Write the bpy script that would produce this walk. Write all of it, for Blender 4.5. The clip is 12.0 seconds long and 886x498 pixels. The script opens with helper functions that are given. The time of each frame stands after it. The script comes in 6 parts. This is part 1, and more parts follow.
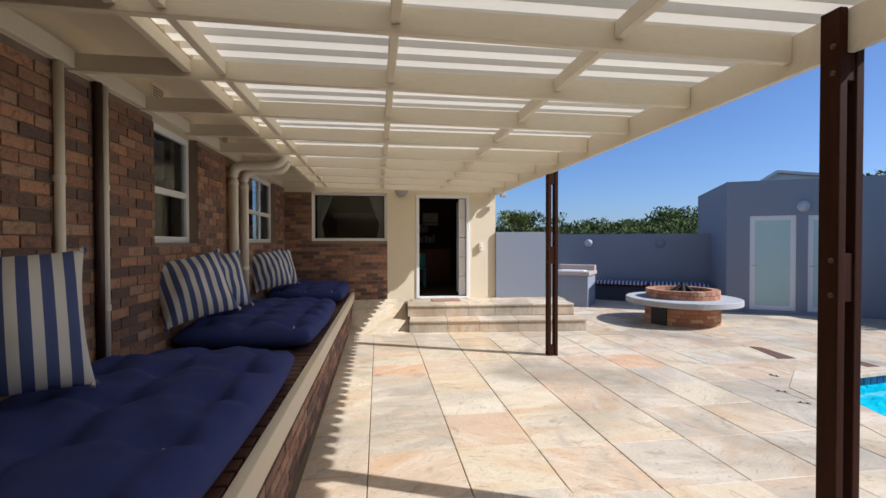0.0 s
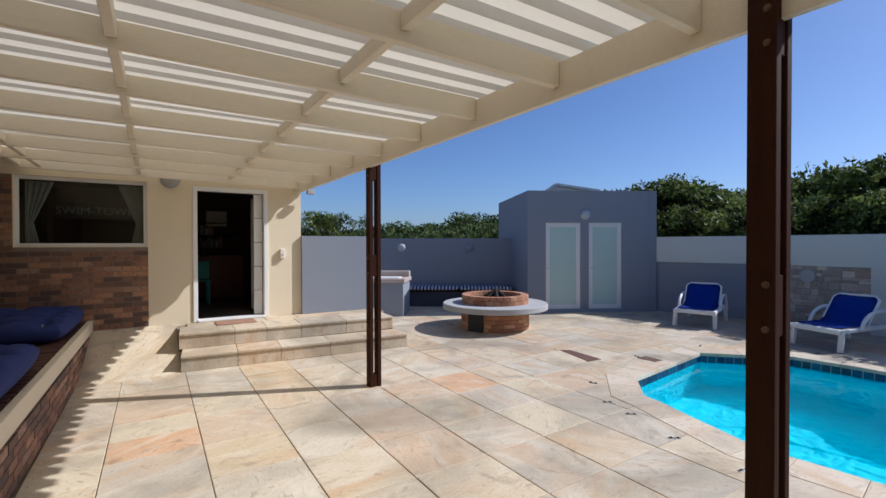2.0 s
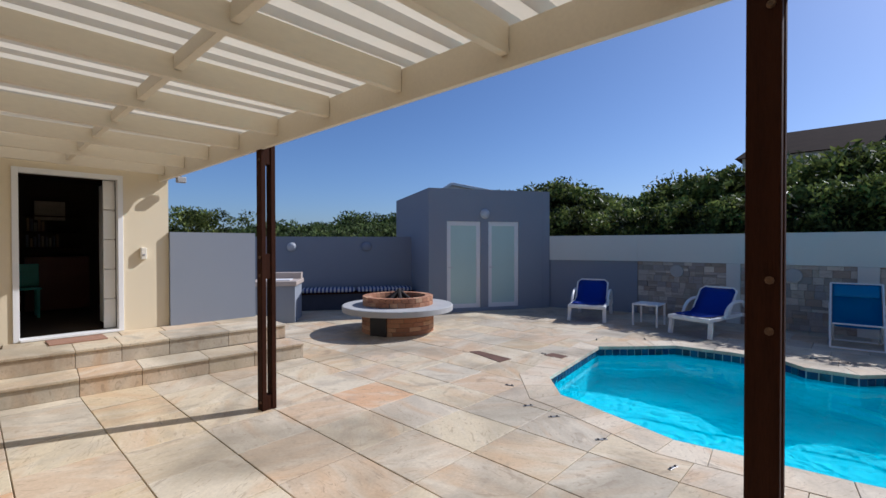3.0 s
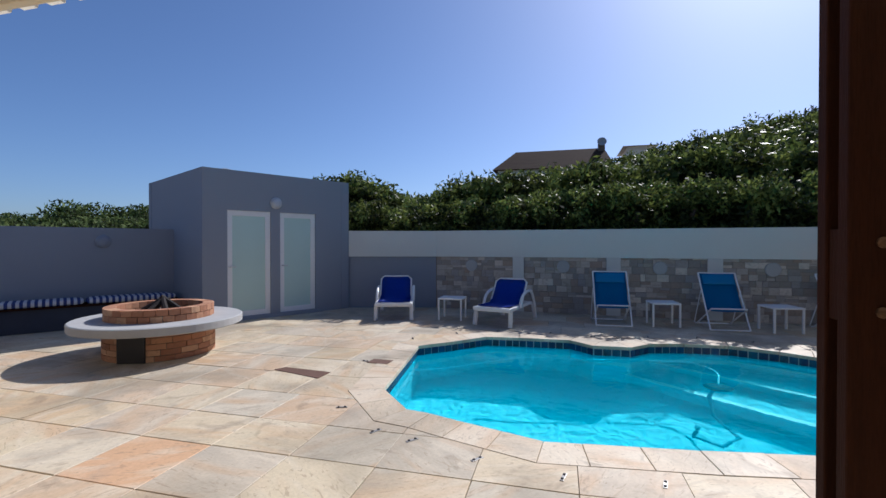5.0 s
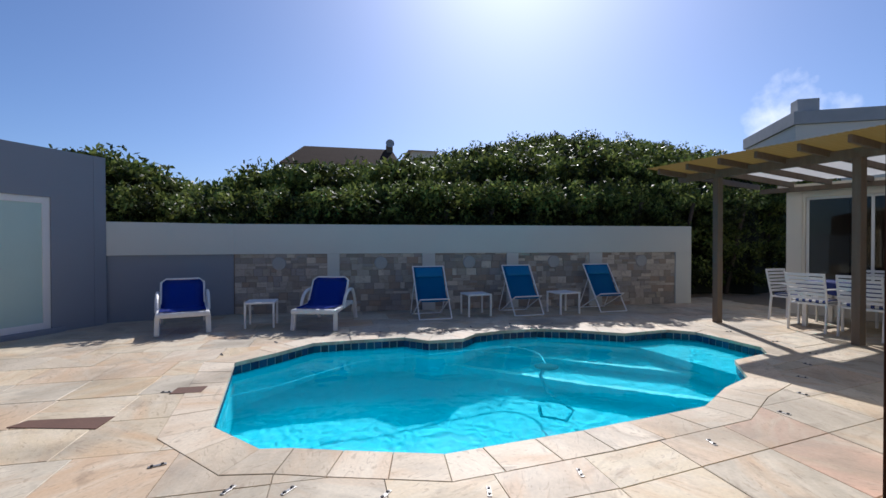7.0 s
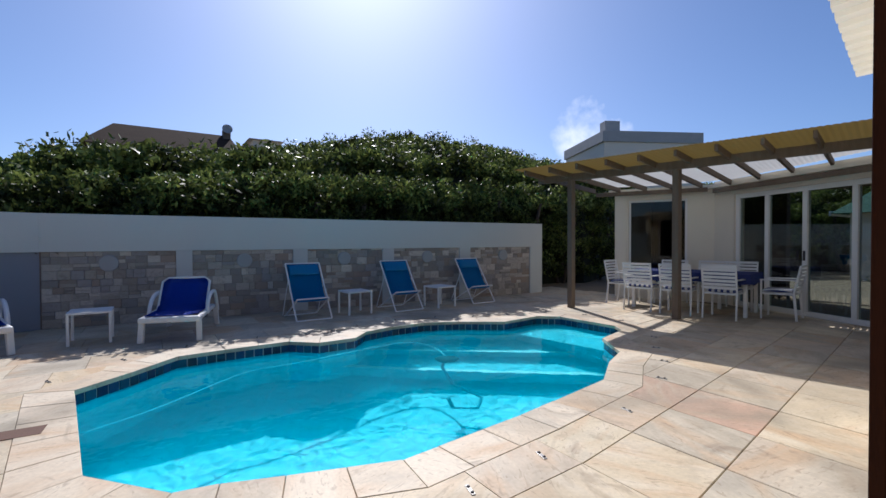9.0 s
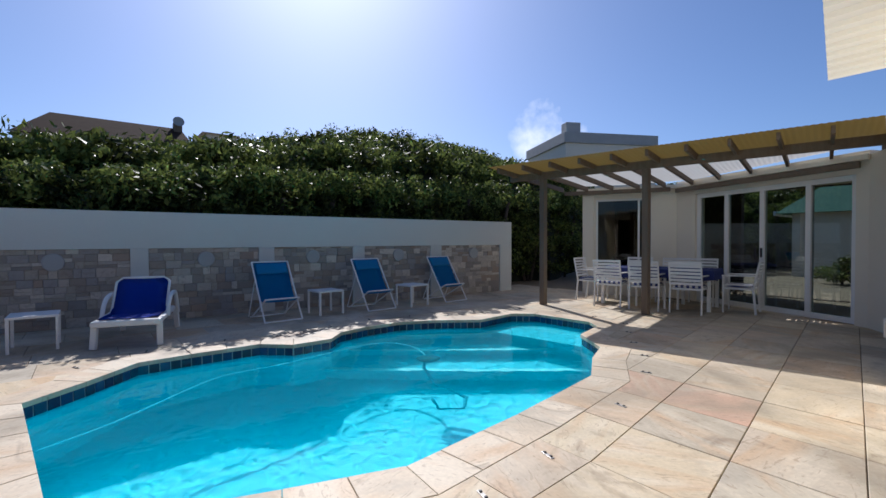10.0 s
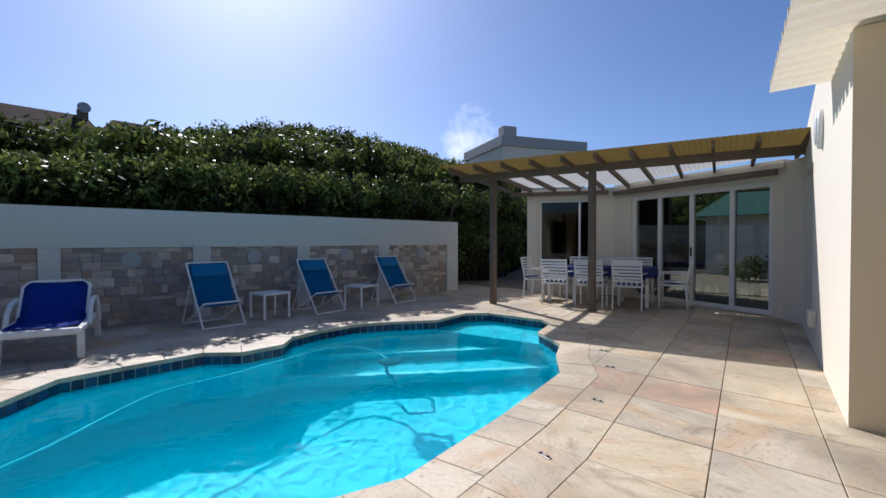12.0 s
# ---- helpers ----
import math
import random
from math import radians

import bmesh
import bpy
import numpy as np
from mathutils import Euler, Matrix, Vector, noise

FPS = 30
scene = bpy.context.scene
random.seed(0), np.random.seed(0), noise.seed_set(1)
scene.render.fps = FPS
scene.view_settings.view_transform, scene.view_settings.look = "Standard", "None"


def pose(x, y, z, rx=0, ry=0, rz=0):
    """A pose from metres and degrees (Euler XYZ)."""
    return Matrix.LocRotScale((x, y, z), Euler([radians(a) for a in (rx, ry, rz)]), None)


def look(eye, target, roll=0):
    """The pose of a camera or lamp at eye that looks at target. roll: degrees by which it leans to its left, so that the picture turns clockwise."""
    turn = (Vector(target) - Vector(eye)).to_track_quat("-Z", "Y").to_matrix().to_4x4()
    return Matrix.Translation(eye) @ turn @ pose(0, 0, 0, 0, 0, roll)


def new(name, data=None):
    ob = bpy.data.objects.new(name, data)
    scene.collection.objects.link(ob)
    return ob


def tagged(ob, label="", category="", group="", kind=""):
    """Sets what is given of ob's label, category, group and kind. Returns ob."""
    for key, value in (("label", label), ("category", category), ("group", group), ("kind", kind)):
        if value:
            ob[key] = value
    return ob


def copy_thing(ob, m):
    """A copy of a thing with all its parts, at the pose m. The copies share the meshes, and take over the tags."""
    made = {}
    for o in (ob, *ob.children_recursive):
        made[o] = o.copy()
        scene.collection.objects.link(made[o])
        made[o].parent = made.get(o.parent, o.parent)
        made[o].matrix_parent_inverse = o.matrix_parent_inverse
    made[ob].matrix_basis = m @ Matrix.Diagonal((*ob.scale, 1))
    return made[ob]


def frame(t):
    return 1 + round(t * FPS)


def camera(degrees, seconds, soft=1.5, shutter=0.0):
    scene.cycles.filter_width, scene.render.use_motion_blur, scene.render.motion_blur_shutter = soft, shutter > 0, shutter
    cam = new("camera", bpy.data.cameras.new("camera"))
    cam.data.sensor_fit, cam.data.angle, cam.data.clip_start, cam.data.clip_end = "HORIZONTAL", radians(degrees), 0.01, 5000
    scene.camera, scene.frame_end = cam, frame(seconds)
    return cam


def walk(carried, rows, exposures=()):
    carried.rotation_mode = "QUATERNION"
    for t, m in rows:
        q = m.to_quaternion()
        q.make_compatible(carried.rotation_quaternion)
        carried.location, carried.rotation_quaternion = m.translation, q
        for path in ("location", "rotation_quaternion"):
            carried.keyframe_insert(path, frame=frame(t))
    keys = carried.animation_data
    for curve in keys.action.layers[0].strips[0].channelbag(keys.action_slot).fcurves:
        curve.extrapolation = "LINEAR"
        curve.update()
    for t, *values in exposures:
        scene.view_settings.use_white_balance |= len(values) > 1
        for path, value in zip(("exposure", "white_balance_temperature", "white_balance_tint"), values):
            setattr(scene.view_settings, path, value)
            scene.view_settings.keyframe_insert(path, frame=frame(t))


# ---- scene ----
cam = camera(89.3, 12.0)
PATH = [
    (0, (-0.064, -0.806, 1.533), (0.221, 1.174, 1.503), -0.1),
    (0.5, (-0.035, -0.535, 1.56), (0.417, 1.413, 1.531), -0.2),
    (1, (0.041, -0.242, 1.584), (0.699, 1.647, 1.561), -0.2),
    (1.5, (0.138, 0.054, 1.594), (1.009, 1.854, 1.572), -0.1),
    (2, (0.186, 0.329, 1.596), (1.268, 2.01, 1.574), -0.1),
    (2.5, (0.223, 0.597, 1.581), (1.512, 2.127, 1.559), -0.0),
    (3, (0.303, 0.866, 1.562), (1.762, 2.233, 1.54), -0.1),
    (5, (0.812, 1.846, 1.434), (2.748, 2.351, 1.416), -0.0),
    (5.5, (0.925, 2.077, 1.426), (2.911, 2.311, 1.403), 0.1),
    (6, (1.095, 2.25, 1.393), (3.095, 2.224, 1.374), -0.0),
    (6.5, (1.226, 2.437, 1.374), (3.21, 2.182, 1.354), -0.2),
    (7, (1.344, 2.619, 1.355), (3.291, 2.165, 1.334), -0.1),
    (9, (1.788, 3.215, 1.304), (3.461, 2.119, 1.272), -0.2),
    (9.5, (1.916, 3.3, 1.287), (3.529, 2.119, 1.253), -0.2),
    (10, (2.044, 3.355, 1.275), (3.611, 2.114, 1.239), -0.2),
    (10.5, (2.151, 3.37, 1.258), (3.682, 2.084, 1.223), -0.3),
    (11, (2.224, 3.404, 1.248), (3.71, 2.066, 1.215), -0.2),
    (11.5, (2.29, 3.46, 1.245), (3.716, 2.059, 1.214), -0.2),
    (12, (2.388, 3.532, 1.251), (3.752, 2.07, 1.218), -0.1),
]
walk(cam, [(t, look(eye, target, roll)) for t, eye, target, roll in PATH], exposures=((0.0, 0.32, 5550, 15), (1.5, 0.14, 5550, 15), (3.0, -0.05, 5550, 15), (6.0, 0.06, 5800, 15), (12.0, 0.06, 5800, 15)))

# ---- world, sun ----
SUN_AZ, SUN_EL = 113.0, 40.0
world = bpy.data.worlds.new("sky")
scene.world = world
world.use_nodes = True
wn = world.node_tree.nodes
sky = wn.new("ShaderNodeTexSky")
sky.sky_type, sky.sun_disc = "NISHITA", False
sky.sun_elevation, sky.sun_rotation = radians(SUN_EL), radians(SUN_AZ)
sky.air_density, sky.dust_density, sky.ozone_density = 0.85, 0.95, 6.0
wn["Background"].inputs["Strength"].default_value = 0.1
# a few small clouds low in the sky, past the pool room
wl = world.node_tree.links.new
w_tc, w_dot, w_mr = wn.new("ShaderNodeTexCoord"), wn.new("ShaderNodeVectorMath"), wn.new("ShaderNodeMapRange")
w_dot.operation = "DOT_PRODUCT"
c_az, c_el = radians(141.5), radians(13.2)
w_dot.inputs[1].default_value = (math.sin(c_az) * math.cos(c_el), math.cos(c_az) * math.cos(c_el), math.sin(c_el))
wl(w_tc.outputs["Generated"], w_dot.inputs[0])
w_mr.inputs["From Min"].default_value, w_mr.inputs["From Max"].default_value = 0.9915, 0.9985
wl(w_dot.outputs["Value"], w_mr.inputs["Value"])
w_no, w_add, w_cr, w_mix = wn.new("ShaderNodeTexNoise"), wn.new("ShaderNodeMath"), wn.new("ShaderNodeMapRange"), wn.new("ShaderNodeMix")
w_no.inputs["Scale"].default_value, w_no.inputs["Detail"].default_value = 16.0, 7.0
wl(w_tc.outputs["Generated"], w_no.inputs["Vector"])
w_add.operation = "MULTIPLY"
wl(w_no.outputs[0], w_add.inputs[0]), wl(w_mr.outputs[0], w_add.inputs[1])
w_cr.inputs["From Min"].default_value, w_cr.inputs["From Max"].default_value = 0.4, 0.8
wl(w_add.outputs[0], w_cr.inputs["Value"])
w_mix.data_type = "RGBA"
w_mix.inputs["B"].default_value = (11.0, 11.2, 11.6, 1)
wl(w_cr.outputs[0], w_mix.inputs["Factor"]), wl(sky.outputs[0], w_mix.inputs["A"])
wl(w_mix.outputs["Result"], wn["Background"].inputs["Color"])
sun_data = bpy.data.lights.new("sun", "SUN")
sun_data.energy, sun_data.angle, sun_data.color = 4.9, radians(0.5), (1.0, 0.93, 0.82)
sun = new("sun", sun_data)
to_sun = Vector((math.sin(radians(SUN_AZ)) * math.cos(radians(SUN_EL)), math.cos(radians(SUN_AZ)) * math.cos(radians(SUN_EL)), math.sin(radians(SUN_EL))))
sun.matrix_world = look(to_sun * 50, (0, 0, 0))


# ---- materials ----
def mat(name, color, rough=0.6, metal=0.0, var=0.15, scale=4.0, fine=60.0, bump=0.15, tint=None, rnd=0.0, island=0.0, spec=0.5, stretch=(1, 1, 1), detail=6.0, stain=0.5):
    """A surface with variation at two scales: broad stains toward tint, fine grain and relief; rnd varies whole objects."""
    m = bpy.data.materials.new(name)
    m.use_nodes = True
    nt = m.node_tree
    n, ln = nt.nodes, nt.links.new
    b = n["Principled BSDF"]
    b.inputs["Roughness"].default_value, b.inputs["Metallic"].default_value = rough, metal
    b.inputs["Specular IOR Level"].default_value = spec
    tc = n.new("ShaderNodeTexCoord")
    mp = n.new("ShaderNodeMapping")
    mp.inputs["Scale"].default_value = stretch
    ln(tc.outputs["Object"], mp.inputs["Vector"])
    big, small = n.new("ShaderNodeTexNoise"), n.new("ShaderNodeTexNoise")
    big.inputs["Scale"].default_value, small.inputs["Scale"].default_value = scale, fine
    big.inputs["Detail"].default_value, small.inputs["Detail"].default_value = detail, 3.0
    vec = mp.outputs[0]
    info = n.new("ShaderNodeObjectInfo")
    geo = n.new("ShaderNodeNewGeometry")
    pick = geo.outputs["Random Per Island"] if island else info.outputs["Random"]
    if rnd or island:
        off = n.new("ShaderNodeVectorMath")
        off.operation = "MULTIPLY_ADD"
        ln(pick, off.inputs[0])
        off.inputs[1].default_value = (37.0, 19.0, 53.0)
        ln(vec, off.inputs[2])
        vec = off.outputs[0]
    ln(vec, big.inputs["Vector"]), ln(vec, small.inputs["Vector"])
    ramp = n.new("ShaderNodeValToRGB")
    dark = tint or tuple(c * 0.55 for c in color)
    ramp.color_ramp.elements[0].position, ramp.color_ramp.elements[1].position = 0.5 - stain / 2, 0.5 + stain / 2
    ramp.color_ramp.elements[0].color = (*[c * (1 - min(1, var * 2.2)) + d * min(1, var * 2.2) for c, d in zip(color, dark)], 1)
    ramp.color_ramp.elements[1].color = (*color, 1)
    ln(big.outputs[0], ramp.inputs[0])
    hs = n.new("ShaderNodeHueSaturation")
    ln(ramp.outputs[0], hs.inputs["Color"])
    mr = n.new("ShaderNodeMapRange")
    mr.inputs["To Min"].default_value, mr.inputs["To Max"].default_value = 1 - var, 1 + var
    ln(small.outputs[0], mr.inputs["Value"])
    val = mr.outputs[0]
    if rnd or island:
        r = n.new("ShaderNodeMapRange")
        amt = rnd or island
        r.inputs["To Min"].default_value, r.inputs["To Max"].default_value = 1 - amt, 1 + amt
        ln(pick, r.inputs["Value"])
        mu = n.new("ShaderNodeMath")
        mu.operation = "MULTIPLY"
        ln(val, mu.inputs[0]), ln(r.outputs[0], mu.inputs[1])
        val = mu.outputs[0]
    ln(val, hs.inputs["Value"])
    ln(hs.outputs[0], b.inputs["Base Color"])
    if bump:
        bp = n.new("ShaderNodeBump")
        bp.inputs["Strength"].default_value, bp.inputs["Distance"].default_value = bump, 0.01
        ln(small.outputs[0], bp.inputs["Height"])
        ln(bp.outputs[0], b.inputs["Normal"])
    return m


def pieces_mat(name, colors, rough=0.8, rnd=True, veins=None, bump=0.3, scale=3.0, fine=50.0, amount=0.6):
    """Stone, slate or brick: each piece takes its own colour from the list, with veins or blotches inside."""
    m = mat(name, (0.5, 0.5, 0.5), rough, var=0.12, scale=scale, fine=fine, bump=bump, rnd=0.12 if rnd else 0, island=0 if rnd else 0.12)
    nt = m.node_tree
    n, ln = nt.nodes, nt.links.new
    src = n.new("ShaderNodeObjectInfo").outputs["Random"] if rnd else n.new("ShaderNodeNewGeometry").outputs["Random Per Island"]
    rm = n.new("ShaderNodeValToRGB")
    rm.color_ramp.interpolation = "CONSTANT"
    while len(rm.color_ramp.elements) < len(colors):
        rm.color_ramp.elements.new(1.0)
    for i, c in enumerate(colors):
        rm.color_ramp.elements[i].position = i / len(colors)
        rm.color_ramp.elements[i].color = (*c, 1)
    ln(src, rm.inputs[0])
    ramp = [x for x in n if x.bl_idname == "ShaderNodeValToRGB" and x != rm][0]
    big = ramp.inputs[0].links[0].from_node
    big.inputs["Distortion"].default_value = 1.6 if veins else 0.3
    mix = n.new("ShaderNodeMix")
    mix.data_type = "RGBA"
    mix.inputs["B"].default_value = (*(veins or (0.12, 0.08, 0.06)), 1)
    fac = n.new("ShaderNodeMapRange")
    fac.inputs["From Min"].default_value, fac.inputs["From Max"].default_value = 0.5, 0.75
    fac.inputs["To Max"].default_value = amount
    ln(big.outputs[0], fac.inputs["Value"])
    ln(fac.outputs[0], mix.inputs["Factor"])
    ln(rm.outputs[0], mix.inputs["A"])
    hs = [x for x in n if x.bl_idname == "ShaderNodeHueSaturation"][0]
    ln(mix.outputs["Result"], hs.inputs["Color"])
    return m


M_CREAM = mat("cream_plaster", (0.74, 0.64, 0.45), 0.85, var=0.05, scale=1.2, fine=140, bump=0.12, tint=(0.6, 0.5, 0.34))
M_CREAMWHITE = mat("pale_plaster", (0.76, 0.7, 0.58), 0.85, var=0.05, scale=1.5, fine=120, bump=0.12, tint=(0.6, 0.57, 0.5))
M_BLUE = mat("blue_grey_plaster", (0.25, 0.275, 0.315), 0.85, var=0.06, scale=1.3, fine=130, bump=0.15, tint=(0.2, 0.22, 0.28))
M_BAND = mat("pale_green_plaster", (0.62, 0.63, 0.58), 0.85, var=0.06, scale=1.1, fine=120, bump=0.12, tint=(0.48, 0.49, 0.45))
M_ROOFPAINT = mat("cream_painted_timber", (0.76, 0.68, 0.53), 0.6, var=0.06, scale=2.0, fine=50, bump=0.1, stretch=(0.3, 1, 1))
M_GROUT = mat("grout_and_sand", (0.24, 0.19, 0.13), 0.95, var=0.2, scale=3, fine=200, bump=0.3)
M_WATER = bpy.data.materials.new("pool_water")
M_WATER.use_nodes = True
_n, _l = M_WATER.node_tree.nodes, M_WATER.node_tree.links.new
_n.remove(_n["Principled BSDF"])
_t, _g, _f, _m = _n.new("ShaderNodeBsdfRefraction"), _n.new("ShaderNodeBsdfGlossy"), _n.new("ShaderNodeFresnel"), _n.new("ShaderNodeMixShader")
_t.inputs["Color"].default_value = (0.3, 0.9, 0.96, 1)
_t.inputs["IOR"].default_value, _t.inputs["Roughness"].default_value = 1.33, 0.0
_g.inputs["Roughness"].default_value = 0.02
_f.inputs["IOR"].default_value = 1.33
_no, _bp, _tc = _n.new("ShaderNodeTexNoise"), _n.new("ShaderNodeBump"), _n.new("ShaderNodeTexCoord")
_no.inputs["Scale"].default_value, _no.inputs["Detail"].default_value = 3.5, 3.0
_bp.inputs["Strength"].default_value, _bp.inputs["Distance"].default_value = 0.25, 0.03
_l(_tc.outputs["Object"], _no.inputs["Vector"]), _l(_no.outputs[0], _bp.inputs["Height"])
_l(_bp.outputs[0], _g.inputs["Normal"]), _l(_bp.outputs[0], _t.inputs["Normal"]), _l(_bp.outputs[0], _f.inputs["Normal"])
_d2, _m2 = _n.new("ShaderNodeBsdfDiffuse"), _n.new("ShaderNodeMixShader")
_d2.inputs[0].default_value = (0.0, 0.55, 0.75, 1)
_m2.inputs[0].default_value = 0.2
_l(_t.outputs[0], _m2.inputs[1]), _l(_d2.outputs[0], _m2.inputs[2])
_l(_f.outputs[0], _m.inputs[0]), _l(_m2.outputs[0], _m.inputs[1]), _l(_g.outputs[0], _m.inputs[2])
_l(_m.outputs[0], _n["Material Output"].inputs["Surface"])
M_POOL = mat("pool_marblite", (0.16, 0.56, 0.66), 0.7, var=0.06, scale=1.2, fine=30, bump=0.0)
# bump on the pool shell that imitates caustic light ripples on its floor
_n, _l = M_POOL.node_tree.nodes, M_POOL.node_tree.links.new
_w1, _w2, _vo, _bp = _n.new("ShaderNodeTexCoord"), _n.new("ShaderNodeTexNoise"), _n.new("ShaderNodeTexVoronoi"), _n.new("ShaderNodeBump")
_mx = _n.new("ShaderNodeVectorMath")
_mx.operation = "MULTIPLY_ADD"
_w2.inputs["Scale"].default_value, _w2.inputs["Detail"].default_value = 2.2, 2.0
_mx.inputs[1].default_value = (0.5, 0.5, 0.5)
_l(_w1.outputs["Object"], _w2.inputs["Vector"]), _l(_w2.outputs["Color"], _mx.inputs[0]), _l(_w1.outputs["Object"], _mx.inputs[2])
_vo.feature = "SMOOTH_F1"
_vo.inputs["Scale"].default_value = 8.5
_l(_mx.outputs[0], _vo.inputs["Vector"]), _l(_vo.outputs["Distance"], _bp.inputs["Height"])
_bp.inputs["Strength"].default_value, _bp.inputs["Distance"].default_value = 0.7, 0.07
_l(_bp.outputs[0], _n["Principled BSDF"].inputs["Normal"])


def paver_mat(name, joined, own=None):
    """Sandstone: cream to grey slabs, some rust or pink ones, streaked along one way, with dark mineral blotches."""
    m = bpy.data.materials.new(name)
    m.use_nodes = True
    n, ln = m.node_tree.nodes, m.node_tree.links.new
    b = n["Principled BSDF"]
    b.inputs["Roughness"].default_value, b.inputs["Specular IOR Level"].default_value = 0.62, 0.4
    pick = n.new("ShaderNodeNewGeometry").outputs["Random Per Island"] if joined else n.new("ShaderNodeObjectInfo").outputs["Random"]
    tc = n.new("ShaderNodeTexCoord")
    rot = n.new("ShaderNodeVectorRotate")
    rot.rotation_type = "Z_AXIS"
    am = n.new("ShaderNodeMath")
    am.operation, am.inputs[1].default_value = "MULTIPLY", 40.0
    ln(pick, am.inputs[0]), ln(am.outputs[0], rot.inputs["Angle"]), ln(tc.outputs["Object"], rot.inputs["Vector"])
    off = n.new("ShaderNodeVectorMath")
    off.operation = "MULTIPLY_ADD"
    ln(pick, off.inputs[0])
    off.inputs[1].default_value = (137.0, 219.0, 53.0)
    ln(rot.outputs[0], off.inputs[2])
    mp = n.new("ShaderNodeMapping")
    mp.inputs["Scale"].default_value = (1.0, 3.2, 1.0)
    ln(off.outputs[0], mp.inputs["Vector"])

    def nz(scale, detail, dist, vec):
        t = n.new("ShaderNodeTexNoise")
        t.inputs["Scale"].default_value, t.inputs["Detail"].default_value, t.inputs["Distortion"].default_value = scale, detail, dist
        ln(vec, t.inputs["Vector"])
        return t.outputs[0]

    def rng(src, a, b_, lo, hi):
        r = n.new("ShaderNodeMapRange")
        r.inputs["From Min"].default_value, r.inputs["From Max"].default_value = a, b_
        r.inputs["To Min"].default_value, r.inputs["To Max"].default_value = lo, hi
        ln(src, r.inputs["Value"])
        return r.outputs[0]

    def mix(fac, a, b_):
        x = n.new("ShaderNodeMix")
        x.data_type = "RGBA"
        ln(fac, x.inputs["Factor"]), ln(a, x.inputs["A"])
        if isinstance(b_, tuple):
            x.inputs["B"].default_value = (*b_, 1)
        else:
            ln(b_, x.inputs["B"])
        return x.outputs["Result"]

    base = n.new("ShaderNodeValToRGB")
    cols = [(0.54, 0.45, 0.31), (0.6, 0.51, 0.35), (0.53, 0.46, 0.35), (0.58, 0.46, 0.29), (0.48, 0.42, 0.32), (0.6, 0.5, 0.34), (0.57, 0.44, 0.3), (0.52, 0.46, 0.35), (0.61, 0.53, 0.39), (0.53, 0.45, 0.33), (0.58, 0.49, 0.34), (0.45, 0.39, 0.29), (0.56, 0.48, 0.35), (0.55, 0.41, 0.27), (0.55, 0.46, 0.34)]
    cols = own or cols
    base.color_ramp.interpolation = "CONSTANT"
    while len(base.color_ramp.elements) < len(cols):
        base.color_ramp.elements.new(1.0)
    for i, c in enumerate(cols):
        base.color_ramp.elements[i].position = i / len(cols)
        base.color_ramp.elements[i].color = (*c, 1)
    ln(pick, base.inputs[0])
    c = mix(rng(nz(1.7, 5, 0.8, mp.outputs[0]), 0.47, 0.68, 0, 0.6), base.outputs[0], (0.68, 0.6, 0.46))
    c = mix(rng(nz(0.9, 5, 1.0, mp.outputs[0]), 0.5, 0.7, 0, 0.62), c, (0.53, 0.34, 0.18))
    c = mix(rng(nz(1.5, 8, 1.2, off.outputs[0]), 0.56, 0.76, 0, 0.6), c, (0.3, 0.27, 0.22))
    c = mix(rng(nz(4.5, 8, 3.0, mp.outputs[0]), 0.59, 0.66, 0, 0.45), c, (0.28, 0.2, 0.13))
    spot = n.new("ShaderNodeNewGeometry").outputs["Position"]
    c = mix(rng(nz(0.75, 9, 0.9, spot), 0.48, 0.7, 0, 0.8), c, (0.27, 0.23, 0.165))
    c = mix(rng(nz(2.6, 9, 1.6, spot), 0.6, 0.7, 0, 0.4), c, (0.22, 0.165, 0.11))
    fine = nz(45, 4, 0, off.outputs[0])
    hs = n.new("ShaderNodeHueSaturation")
    ln(c, hs.inputs["Color"])
    ln(rng(fine, 0.2, 0.8, 0.9, 1.1), hs.inputs["Value"])
    ln(hs.outputs[0], b.inputs["Base Color"])
    bp = n.new("ShaderNodeBump")
    bp.inputs["Strength"].default_value, bp.inputs["Distance"].default_value = 0.25, 0.006
    ln(nz(9, 8, 1.0, mp.outputs[0]), bp.inputs["Height"])
    ln(bp.outputs[0], b.inputs["Normal"])
    return m


M_SLATE, M_SLATEJ, M_SLATERUST = paver_mat("sandstone_paver", False), paver_mat("sandstone_paver_rest", True), paver_mat("rust_sandstone_paver", False, [(0.6, 0.38, 0.22), (0.56, 0.36, 0.25)])
M_STEPEDGE = mat("pale_step_edge", (0.62, 0.76, 0.76), 0.6, var=0.08, scale=5, fine=80)
M_COPING = paver_mat("coping_stone", False, [(0.6, 0.5, 0.36), (0.64, 0.54, 0.4), (0.58, 0.47, 0.33), (0.62, 0.52, 0.38), (0.66, 0.57, 0.43)])
M_MOSAIC = pieces_mat("blue_mosaic", [(0.008, 0.03, 0.1), (0.012, 0.06, 0.16), (0.008, 0.07, 0.14), (0.012, 0.035, 0.07)], 0.25, veins=(0.02, 0.15, 0.25), bump=0.02)
M_BRICK = pieces_mat("clinker_brick", [(0.27, 0.14, 0.09), (0.33, 0.17, 0.1), (0.22, 0.12, 0.08), (0.17, 0.1, 0.07), (0.36, 0.22, 0.14), (0.12, 0.075, 0.06), (0.29, 0.155, 0.095), (0.38, 0.2, 0.11)], 0.85, veins=(0.1, 0.06, 0.045), scale=12, fine=70, bump=0.8, amount=0.85)
